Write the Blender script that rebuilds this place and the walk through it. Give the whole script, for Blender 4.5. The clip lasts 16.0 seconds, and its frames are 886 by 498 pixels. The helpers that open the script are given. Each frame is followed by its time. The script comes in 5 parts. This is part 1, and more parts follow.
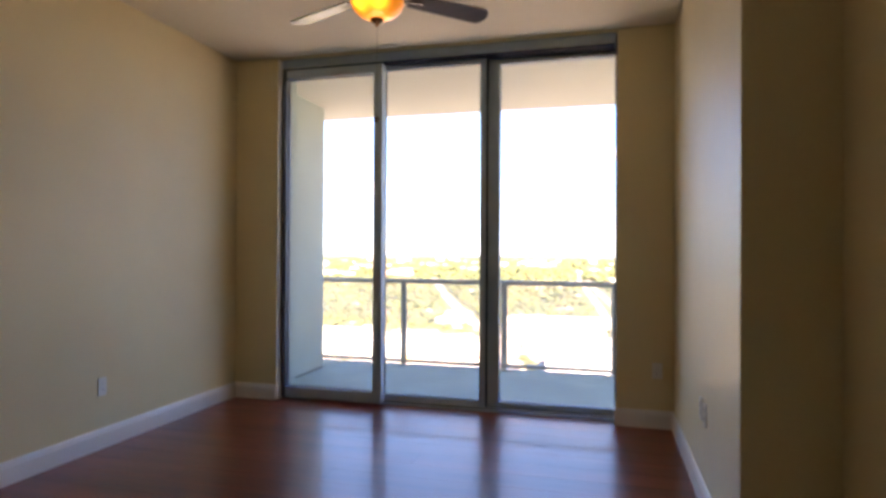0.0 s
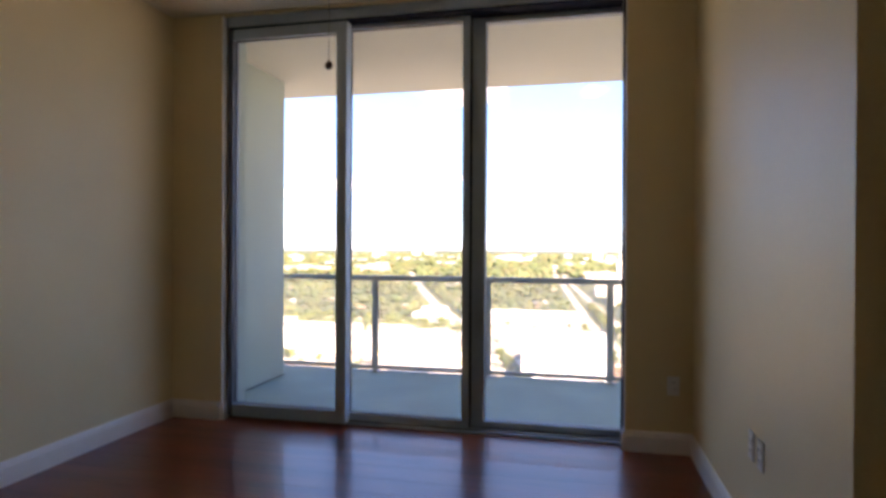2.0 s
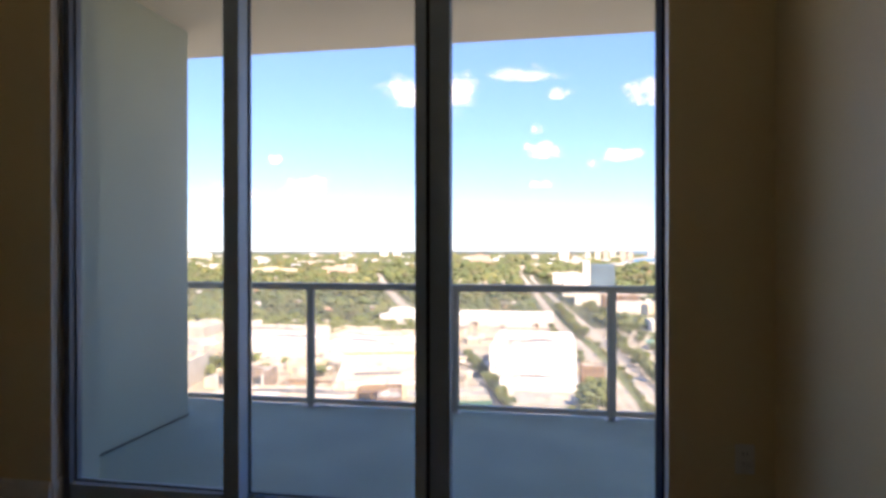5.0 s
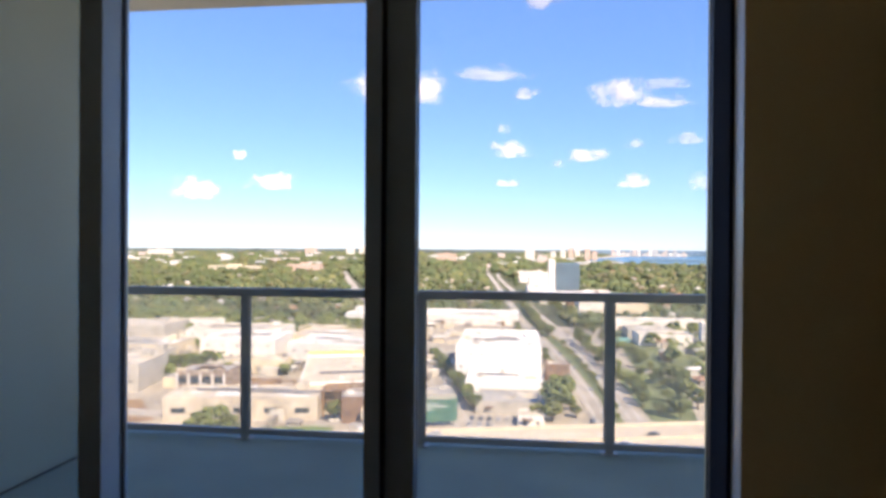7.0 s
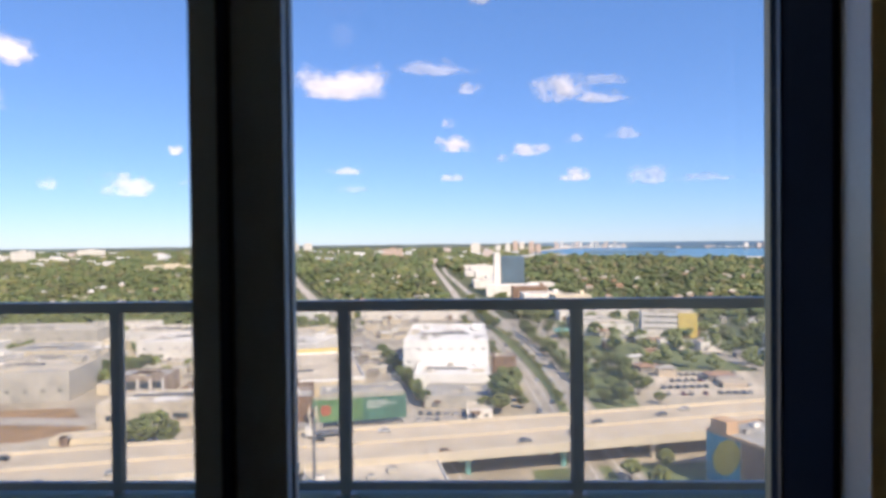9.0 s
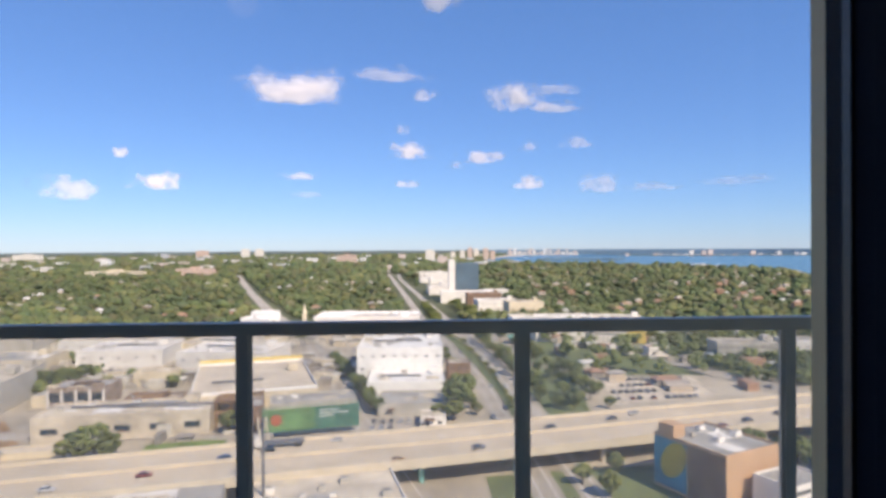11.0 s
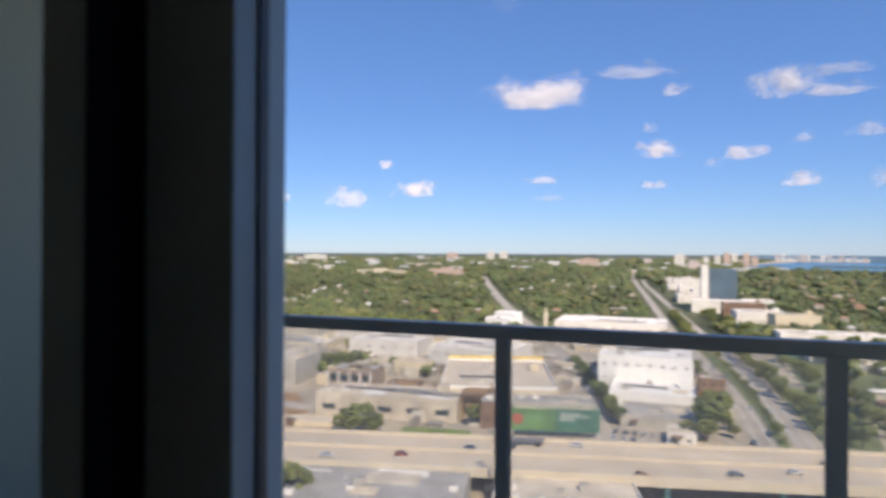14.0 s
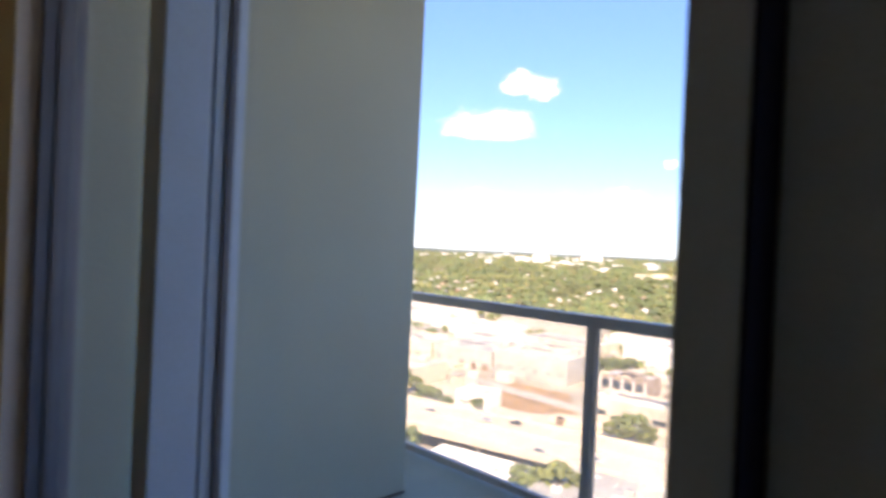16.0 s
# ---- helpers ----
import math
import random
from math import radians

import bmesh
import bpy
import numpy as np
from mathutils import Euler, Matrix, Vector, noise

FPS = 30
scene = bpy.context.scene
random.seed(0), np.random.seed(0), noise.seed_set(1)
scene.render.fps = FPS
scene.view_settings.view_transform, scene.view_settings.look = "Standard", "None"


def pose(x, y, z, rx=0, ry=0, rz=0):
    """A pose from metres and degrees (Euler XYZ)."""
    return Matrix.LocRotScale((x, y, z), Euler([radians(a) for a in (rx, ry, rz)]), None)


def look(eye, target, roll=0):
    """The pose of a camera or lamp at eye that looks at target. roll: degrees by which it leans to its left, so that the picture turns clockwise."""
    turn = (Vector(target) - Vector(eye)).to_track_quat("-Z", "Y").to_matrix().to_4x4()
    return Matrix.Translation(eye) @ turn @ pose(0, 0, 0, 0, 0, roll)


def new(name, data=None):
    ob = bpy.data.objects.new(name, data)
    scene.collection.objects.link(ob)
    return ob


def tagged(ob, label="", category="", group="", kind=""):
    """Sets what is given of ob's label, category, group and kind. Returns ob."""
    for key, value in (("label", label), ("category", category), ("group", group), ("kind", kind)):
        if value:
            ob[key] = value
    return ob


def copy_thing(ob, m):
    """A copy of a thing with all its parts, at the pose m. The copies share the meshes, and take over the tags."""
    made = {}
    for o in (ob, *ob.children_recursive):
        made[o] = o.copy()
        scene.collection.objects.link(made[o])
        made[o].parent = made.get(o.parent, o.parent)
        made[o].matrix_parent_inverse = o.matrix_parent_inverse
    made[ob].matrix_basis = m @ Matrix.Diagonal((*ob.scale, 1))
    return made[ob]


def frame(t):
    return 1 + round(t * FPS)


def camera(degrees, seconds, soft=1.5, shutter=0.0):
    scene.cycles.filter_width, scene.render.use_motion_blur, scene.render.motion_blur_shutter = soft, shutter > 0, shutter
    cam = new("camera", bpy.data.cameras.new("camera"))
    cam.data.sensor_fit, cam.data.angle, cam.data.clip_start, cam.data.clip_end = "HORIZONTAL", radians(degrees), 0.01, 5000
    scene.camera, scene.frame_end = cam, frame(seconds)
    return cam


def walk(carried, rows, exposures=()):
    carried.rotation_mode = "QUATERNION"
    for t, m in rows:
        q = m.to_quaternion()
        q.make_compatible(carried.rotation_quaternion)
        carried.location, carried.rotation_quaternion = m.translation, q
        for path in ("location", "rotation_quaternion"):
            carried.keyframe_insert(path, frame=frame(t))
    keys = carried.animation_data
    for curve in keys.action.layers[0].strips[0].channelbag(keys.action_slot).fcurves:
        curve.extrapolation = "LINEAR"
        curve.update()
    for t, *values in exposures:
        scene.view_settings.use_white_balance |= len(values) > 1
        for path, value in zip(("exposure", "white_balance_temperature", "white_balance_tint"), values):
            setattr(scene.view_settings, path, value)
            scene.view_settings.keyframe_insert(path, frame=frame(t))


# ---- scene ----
cam = camera(72.5, 16.0, soft=3.4, shutter=0.5)
PATH = [
    (0, (3.100, -4.509, 1.235), (2.585, -2.577, 1.245), 0.3),
    (0.5, (3.056, -4.341, 1.234), (2.540, -2.408, 1.239), 0.5),
    (1, (3.009, -4.162, 1.233), (2.509, -2.225, 1.231), 0.5),
    (1.5, (2.959, -3.984, 1.229), (2.495, -2.038, 1.224), 0.3),
    (2, (2.914, -3.798, 1.225), (2.475, -1.847, 1.217), 0.3),
    (2.5, (2.876, -3.595, 1.225), (2.445, -1.642, 1.218), 0.5),
    (3, (2.833, -3.395, 1.221), (2.420, -1.438, 1.212), 0.1),
    (3.5, (2.806, -3.175, 1.217), (2.412, -1.214, 1.210), 0.2),
    (4, (2.776, -2.922, 1.205), (2.404, -0.957, 1.203), -0.1),
    (6.5, (2.627, -1.829, 1.209), (2.368, 0.154, 1.198), 0.6),
    (7, (2.597, -1.635, 1.209), (2.371, 0.352, 1.199), 0.4),
    (7.5, (2.596, -1.445, 1.209), (2.383, 0.543, 1.197), 0.3),
    (8, (2.580, -1.245, 1.212), (2.416, 0.749, 1.192), -0.1),
    (8.5, (2.572, -1.068, 1.220), (2.467, 0.929, 1.196), -0.5),
    (9, (2.608, -0.862, 1.221), (2.560, 1.137, 1.194), -0.6),
    (9.5, (2.659, -0.699, 1.221), (2.683, 1.301, 1.194), -0.5),
    (12, (2.745, -0.239, 1.245), (2.852, 1.758, 1.262), -0.3),
    (12.5, (2.741, -0.196, 1.241), (2.704, 1.803, 1.267), 0.0),
    (13, (2.711, -0.169, 1.238), (2.494, 1.819, 1.263), 0.1),
    (13.5, (2.673, -0.177, 1.234), (2.240, 1.776, 1.249), 0.3),
    (14, (2.628, -0.208, 1.230), (1.954, 1.675, 1.234), 0.3),
    (14.5, (2.551, -0.224, 1.228), (1.650, 1.561, 1.222), 0.9),
    (15, (2.478, -0.232, 1.224), (1.420, 1.465, 1.221), 1.2),
    (15.5, (2.423, -0.245, 1.222), (1.168, 1.312, 1.211), 1.8),
    (16, (2.356, -0.290, 1.221), (0.931, 1.113, 1.208), 2.6),
]
walk(cam, [(t, look(eye, target, roll)) for t, eye, target, roll in PATH], [
    (0.0, 2.9, 9150, 28), (1.5, 2.46, 8900, 27), (2.5, 2.12, 8700, 27), (3.5, 1.80, 8500, 26), (4.2, 1.62, 8300, 24), (6.5, 1.16, 7700, 20),
    (7.5, 0.8, 7350, 18), (9.0, 0.52, 7100, 16), (9.6, 0.49, 7100, 16), (12.0, 0.21, 7050, 15), (14.0, 0.19, 7050, 15), (14.8, 0.44, 7150, 17), (15.4, 0.95, 7400, 21),
    (16.0, 1.5, 7900, 23)])

# ---- world and sun ----
SUN_EL, SUN_ROT = radians(44), radians(143)
world = bpy.data.worlds.new("world")
scene.world = world
world.use_nodes = True
wn = world.node_tree
sky = wn.nodes.new("ShaderNodeTexSky")
sky.sky_type, sky.sun_disc, sky.sun_elevation, sky.sun_rotation = "NISHITA", False, SUN_EL, SUN_ROT
sky.air_density, sky.dust_density, sky.ozone_density = 1.0, 0.0, 3.0
wn.nodes["Background"].inputs["Strength"].default_value = 0.115
tone = wn.nodes.new("ShaderNodeMix")       # clear, deep blue subtropical air
tone.data_type, tone.blend_type = "RGBA", "MULTIPLY"
tone.inputs["Factor"].default_value, tone.inputs[7].default_value = 1.0, (0.70, 0.88, 1.24, 1)
wn.links.new(sky.outputs[0], tone.inputs[6])
even = wn.nodes.new("ShaderNodeMix")       # humid air scatters an even blue over the whole sky
even.data_type = "RGBA"
even.inputs["Factor"].default_value, even.inputs[7].default_value = 0.36, (0.85, 2.6, 6.6, 1)
wn.links.new(tone.outputs[2], even.inputs[6])
wn.links.new(even.outputs[2], wn.nodes["Background"].inputs["Color"])
sun = new("sun", bpy.data.lights.new("sun", "SUN"))
sun.data.energy, sun.data.angle, sun.data.color = 5.2, radians(0.6), (1.0, 0.875, 0.71)
to_sun = Vector((math.sin(SUN_ROT) * math.cos(SUN_EL), math.cos(SUN_ROT) * math.cos(SUN_EL), math.sin(SUN_EL)))
sun.matrix_world = look(to_sun * 100, (0, 0, 0))


# ---- materials ----
def material(name, color, rough=0.6, metal=0.0, vary=0.12, scale=3.0, fine=60.0, bump=0.05, spec=0.5, coat=0.0, stretch=(1, 1, 1),
             random_tone=0.0, second=None):
    """A painted or raw surface with coarse stains, fine grain and a little relief, at the size of the world."""
    m = bpy.data.materials.new(name)
    m.use_nodes = True
    n, l = m.node_tree.nodes, m.node_tree.links
    b = n["Principled BSDF"]
    b.inputs["Roughness"].default_value, b.inputs["Metallic"].default_value = rough, metal
    b.inputs["Specular IOR Level"].default_value, b.inputs["Coat Weight"].default_value = spec, coat
    geo, mp = n.new("ShaderNodeNewGeometry"), n.new("ShaderNodeMapping")
    mp.inputs["Scale"].default_value = stretch
    l.new(geo.outputs["Position"], mp.inputs["Vector"])
    big, small = n.new("ShaderNodeTexNoise"), n.new("ShaderNodeTexNoise")
    for t, s, d in ((big, scale, 4), (small, fine, 3)):
        t.inputs["Scale"].default_value, t.inputs["Detail"].default_value = s, d
        l.new(mp.outputs[0], t.inputs["Vector"])
    dark = [c * (1 - vary * 1.6) for c in color]
    light = second or [min(1, c * (1 + vary)) for c in color]
    ramp = n.new("ShaderNodeValToRGB")
    ramp.color_ramp.elements[0].position, ramp.color_ramp.elements[1].position = 0.32, 0.68
    ramp.color_ramp.elements[0].color, ramp.color_ramp.elements[1].color = (*dark, 1), (*light, 1)
    add = n.new("ShaderNodeMath")
    add.operation = "MULTIPLY_ADD"
    add.inputs[1].default_value = 0.35
    l.new(small.outputs["Fac"], add.inputs[0])
    sub = n.new("ShaderNodeMath")
    sub.operation = "MULTIPLY_ADD"
    sub.inputs[1].default_value, sub.inputs[2].default_value = 0.65, 0.0
    l.new(big.outputs["Fac"], sub.inputs[0])
    l.new(sub.outputs[0], add.inputs[2])
    l.new(add.outputs[0], ramp.inputs["Fac"])
    out = ramp.outputs["Color"]
    if random_tone:
        info, mix, mul = n.new("ShaderNodeObjectInfo"), n.new("ShaderNodeMix"), n.new("ShaderNodeMapRange")
        mul.inputs["To Min"].default_value, mul.inputs["To Max"].default_value = 1 - random_tone, 1 + random_tone
        l.new(info.outputs["Random"], mul.inputs["Value"])
        mix.data_type, mix.blend_type = "RGBA", "MULTIPLY"
        mix.inputs["Factor"].default_value = 1
        l.new(out, mix.inputs[6])
        l.new(mul.outputs[0], mix.inputs[7])
        out = mix.outputs[2]
    l.new(out, b.inputs["Base Color"])
    if bump:
        bp = n.new("ShaderNodeBump")
        bp.inputs["Strength"].default_value, bp.inputs["Distance"].default_value = bump, 0.01
        l.new(small.outputs["Fac"], bp.inputs["Height"])
        l.new(bp.outputs[0], b.inputs["Normal"])
    return m


def island_material(name, colors, rough=0.8, patch=0.0):
    """Colour that differs from piece to piece of one joined mesh; patch: how far whole groves differ."""
    m = material(name, colors[0], rough, vary=0.1, scale=0.2, fine=2.0, bump=0.0)
    n, l = m.node_tree.nodes, m.node_tree.links
    geo, ramp = n.new("ShaderNodeNewGeometry"), n.new("ShaderNodeValToRGB")
    ramp.color_ramp.interpolation = "CONSTANT"
    while len(ramp.color_ramp.elements) < len(colors):
        ramp.color_ramp.elements.new(0.5)
    for i, c in enumerate(colors):
        ramp.color_ramp.elements[i].position = i / len(colors)
        ramp.color_ramp.elements[i].color = (*c, 1)
    l.new(geo.outputs["Random Per Island"], ramp.inputs["Fac"])
    out = ramp.outputs[0]
    if patch:
        grove, span, mix = n.new("ShaderNodeTexNoise"), n.new("ShaderNodeMapRange"), n.new("ShaderNodeMix")
        grove.inputs["Scale"].default_value, grove.inputs["Detail"].default_value = 0.011, 5
        l.new(geo.outputs["Position"], grove.inputs["Vector"])
        span.inputs["From Min"].default_value, span.inputs["From Max"].default_value = 0.36, 0.64
        span.inputs["To Min"].default_value, span.inputs["To Max"].default_value = 1 - patch, 1 + patch
        l.new(grove.outputs["Fac"], span.inputs["Value"])
        mix.data_type, mix.blend_type = "RGBA", "MULTIPLY"
        mix.inputs["Factor"].default_value = 1
        l.new(out, mix.inputs[6])
        l.new(span.outputs[0], mix.inputs[7])
        out = mix.outputs[2]
    l.new(out, n["Principled BSDF"].inputs["Base Color"])
    return m


def glass_material(name, tint, gloss=1.0, dust_veil=0.0):
    """A clear pane with mirror gloss that grows towards grazing sight, and a dusty film that also stands in for haze.
    """
    m = bpy.data.materials.new(name)
    m.use_nodes = True
    n, l = m.node_tree.nodes, m.node_tree.links
    n.remove(n["Principled BSDF"])
    tr, gl, lw, mx, pw, ma = (n.new("ShaderNode" + k) for k in ("BsdfTransparent", "BsdfGlossy", "LayerWeight", "MixShader", "Math", "Math"))
    tr.inputs["Color"].default_value = (*tint, 1)
    gl.inputs["Roughness"].default_value = 0.0
    lw.inputs["Blend"].default_value = 0.5
    pw.operation, ma.operation = "POWER", "MULTIPLY_ADD"
    pw.inputs[1].default_value = 5.0
    ma.inputs[1].default_value, ma.inputs[2].default_value = 0.9 * gloss, 0.035 * gloss
    l.new(lw.outputs["Facing"], pw.inputs[0])
    l.new(pw.outputs[0], ma.inputs[0])
    l.new(ma.outputs[0], mx.inputs[0])
    l.new(tr.outputs[0], mx.inputs[1])
    l.new(gl.outputs[0], mx.inputs[2])
    out = mx.outputs[0]
    if dust_veil:
        df, m2 = n.new("ShaderNodeBsdfDiffuse"), n.new("ShaderNodeMixShader")
        tl, m3 = n.new("ShaderNodeBsdfTranslucent"), n.new("ShaderNodeMixShader")
        for q in (df, tl):
            q.inputs["Color"].default_value = (0.8, 0.78, 0.74, 1)
        m3.inputs[0].default_value, m2.inputs[0].default_value = 0.5, dust_veil
        l.new(df.outputs[0], m3.inputs[1])
        l.new(tl.outputs[0], m3.inputs[2])
        l.new(out, m2.inputs[1])
        l.new(m3.outputs[0], m2.inputs[2])
        out = m2.outputs[0]
    l.new(out, n["Material Output"].inputs["Surface"])
    return m


def cloud_material():
    """White vapour that thins out towards a ragged rim."""
    m = bpy.data.materials.new("cloud")
    m.use_nodes = True
    n, l = m.node_tree.nodes, m.node_tree.links
    n.remove(n["Principled BSDF"])
    tc, info, mp = n.new("ShaderNodeTexCoord"), n.new("ShaderNodeObjectInfo"), n.new("ShaderNodeVectorMath")
    mp.operation = "MULTIPLY_ADD"
    mp.inputs[1].default_value = (1.5, 0.85, 1.0)
    l.new(tc.outputs["Object"], mp.inputs[0])
    shift = n.new("ShaderNodeCombineXYZ")
    k = n.new("ShaderNodeMath")
    k.operation = "MULTIPLY"
    k.inputs[1].default_value = 37.0
    l.new(info.outputs["Random"], k.inputs[0])
    for i in range(3):
        l.new(k.outputs[0], shift.inputs[i])
    l.new(shift.outputs[0], mp.inputs[2])
    nz = n.new("ShaderNodeTexNoise")
    nz.inputs["Scale"].default_value, nz.inputs["Detail"].default_value, nz.inputs["Roughness"].default_value = 1.5, 6, 0.55
    l.new(mp.outputs[0], nz.inputs["Vector"])
    length = n.new("ShaderNodeVectorMath")
    length.operation = "LENGTH"
    l.new(tc.outputs["Object"], length.inputs[0])
    a = n.new("ShaderNodeMath")
    a.operation = "MULTIPLY_ADD"
    a.inputs[1].default_value = 1.6
    l.new(nz.outputs["Fac"], a.inputs[0])
    neg = n.new("ShaderNodeMath")
    neg.operation = "MULTIPLY_ADD"
    neg.inputs[1].default_value, neg.inputs[2].default_value = -0.95, 0.03
    l.new(length.outputs["Value"], neg.inputs[0])
    axes, base, low = n.new("ShaderNodeSeparateXYZ"), n.new("ShaderNodeMath"), n.new("ShaderNodeMath")
    l.new(tc.outputs["Object"], axes.inputs[0])
    base.operation, low.operation = "MULTIPLY_ADD", "MINIMUM"      # fair-weather clouds have level undersides
    base.inputs[1].default_value, base.inputs[2].default_value, low.inputs[1].default_value = 1.9, 0.75, 0.0
    l.new(axes.outputs["Y"], base.inputs[0])
    l.new(base.outputs[0], low.inputs[0])
    rim = n.new("ShaderNodeMath")
    l.new(neg.outputs[0], rim.inputs[0])
    l.new(low.outputs[0], rim.inputs[1])
    l.new(rim.outputs[0], a.inputs[2])
    sm = n.new("ShaderNodeMapRange")
    sm.interpolation_type = "SMOOTHSTEP"
    sm.inputs["From Min"].default_value, sm.inputs["From Max"].default_value = 0.03, 0.68
    l.new(a.outputs[0], sm.inputs["Value"])
    df, tr, mx = n.new("ShaderNodeBsdfDiffuse"), n.new("ShaderNodeBsdfTransparent"), n.new("ShaderNodeMixShader")
    df.inputs["Color"].default_value = (0.84, 0.77, 0.77, 1)
    bp = n.new("ShaderNodeBump")
    bp.inputs["Strength"].default_value, bp.inputs["Distance"].default_value = 0.25, 60.0
    l.new(a.outputs[0], bp.inputs["Height"])
    l.new(bp.outputs[0], df.inputs["Normal"])
    thin = n.new("ShaderNodeMath")
    thin.operation = "MULTIPLY"
    l.new(sm.outputs[0], thin.inputs[0])
    l.new(info.outputs["Color"], thin.inputs[1])
    l.new(thin.outputs[0], mx.inputs[0])
    l.new(tr.outputs[0], mx.inputs[1])
    glow_through = n.new("ShaderNodeBsdfTranslucent")              # light from behind comes through
    glow_through.inputs["Color"].default_value = (0.2, 0.2, 0.21, 1)
    body = n.new("ShaderNodeAddShader")
    l.new(df.outputs[0], body.inputs[0])
    l.new(glow_through.outputs[0], body.inputs[1])
    l.new(body.outputs[0], mx.inputs[2])
    l.new(mx.outputs[0], n["Material Output"].inputs["Surface"])
    return m


PAINT = material("cream_wall_paint", (0.78, 0.675, 0.43), 0.45, vary=0.05, scale=1.2, fine=180, bump=0.06, spec=0.4)
CEIL = material("ceiling_paint", (0.78, 0.73, 0.62), 0.8, vary=0.05, scale=1.0, fine=120, bump=0.08)
TRIM = material("white_trim_paint", (0.82, 0.82, 0.82), 0.3, vary=0.04, scale=4, fine=90, bump=0.02)
WOOD = material("red_brown_laminate", (0.215, 0.050, 0.021), 0.30, vary=0.35, scale=2.2, fine=26, bump=0.015, spec=0.6, coat=0.25,
                stretch=(0.22, 3.0, 1), random_tone=0.14)
JOINT = material("floor_joint", (0.03, 0.01, 0.006), 0.6)
ALU = material("grey_aluminium", (0.39, 0.53, 0.67), 0.48, 0.05, vary=0.06, scale=6, fine=200, bump=0.01)
# darker copy of the frame metal: side-face shade is put into its colour
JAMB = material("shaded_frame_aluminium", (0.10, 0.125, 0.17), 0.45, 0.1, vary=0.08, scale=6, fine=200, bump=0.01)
# near-black frame metal: deep shade at the jamb and head is in the colour
DEEP_SHADE = material("black_frame_shade", (0.010, 0.016, 0.034), 0.9, vary=0.1, scale=6, fine=200, bump=0.01, spec=0.1)
ALU_DARK = material("dark_track_aluminium", (0.08, 0.085, 0.1), 0.45, 0.3, vary=0.1, scale=6, fine=200, bump=0.01)
RAIL = material("railing_paint", (0.36, 0.385, 0.41), 0.4, 0.2, vary=0.08, scale=5, fine=150, bump=0.01)
SOFFIT = material("soffit_stucco", (0.385, 0.42, 0.39), 0.85, vary=0.06, scale=1.3, fine=70, bump=0.2)
STUCCO = material("balcony_stucco", (0.30, 0.37, 0.325), 0.85, vary=0.06, scale=1.3, fine=70, bump=0.25)
SLAB = material("balcony_concrete", (0.232, 0.33, 0.31), 0.75, vary=0.12, scale=1.6, fine=50, bump=0.2)
SEAL = material("dark_joint_sealant", (0.04, 0.04, 0.045), 0.7)
PLASTIC = material("white_plastic", (0.80, 0.80, 0.78), 0.35, vary=0.03, scale=20, fine=200, bump=0.0)
SLOT = material("dark_slot", (0.02, 0.02, 0.02), 0.6)
BRONZE = material("oiled_bronze", (0.05, 0.03, 0.022), 0.35, 0.7, vary=0.1, scale=20, fine=200, bump=0.0)
BLADE = material("dark_walnut_blade", (0.045, 0.032, 0.035), 0.3, vary=0.25, scale=5, fine=40, bump=0.02, stretch=(1, 6, 1), coat=0.15)
PANE = glass_material("clear_pane", (0.97, 0.985, 0.985), 0.5, 0.03)
RAIL_PANE = glass_material("railing_pane", (0.97, 0.98, 0.98), 0.6, 0.14)
CLOUD = cloud_material()

amber = bpy.data.materials.new("amber_glass_lit")
amber.use_nodes = True
amber_b = amber.node_tree.nodes["Principled BSDF"]
amber_b.inputs["Base Color"].default_value = (0.9, 0.42, 0.1, 1)
amber_b.inputs["Roughness"].default_value = 0.35
amber_b.inputs["Emission Color"].default_value = (1.0, 0.33, 0.03, 1)
an, al = amber.node_tree.nodes, amber.node_tree.links
glow = []
atc = an.new("ShaderNodeTexCoord")
for bx in (-0.05, 0.045):                        # the glass is brightest before each of the two bulbs
    far = an.new("ShaderNodeVectorMath")
    far.operation = "DISTANCE"
    far.inputs[1].default_value = (bx, -0.102, -0.388)
    al.new(atc.outputs["Object"], far.inputs[0])
    near = an.new("ShaderNodeMapRange")
    near.interpolation_type = "SMOOTHSTEP"
    near.inputs["From Min"].default_value, near.inputs["From Max"].default_value = 0.075, 0.01
    near.inputs["To Min"].default_value, near.inputs["To Max"].default_value = 0.04, 0.6
    al.new(far.outputs["Value"], near.inputs["Value"])
    glow.append(near)
both = an.new("ShaderNodeMath")
both.operation = "ADD"
al.new(glow[0].outputs[0], both.inputs[0])
al.new(glow[1].outputs[0], both.inputs[1])
al.new(both.outputs[0], amber_b.inputs["Emission Strength"])
bulb_glow = bpy.data.materials.new("lit_bulb")
bulb_glow.use_nodes = True
bulb_b = bulb_glow.node_tree.nodes["Principled BSDF"]
bulb_b.inputs["Emission Color"].default_value = (1.0, 0.78, 0.35, 1)
bulb_b.inputs["Emission Strength"].default_value = 0.9

GROUND = material("town_ground", (0.48, 0.41, 0.315), 0.9, vary=0.3, scale=0.03, fine=0.3, bump=0.0, second=(0.63, 0.545, 0.42))
# darker than open grass: the trees' shade on the lawn is put into the colour
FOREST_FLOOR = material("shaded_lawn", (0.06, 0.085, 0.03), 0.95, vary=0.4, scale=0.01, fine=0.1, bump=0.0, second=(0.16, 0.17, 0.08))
GRASS = material("dry_grass", (0.17, 0.20, 0.08), 0.95, vary=0.3, scale=0.08, fine=1.0, bump=0.0)
LAWN = material("bright_lawn", (0.20, 0.27, 0.07), 0.95, vary=0.3, scale=0.2, fine=2.0, bump=0.0)
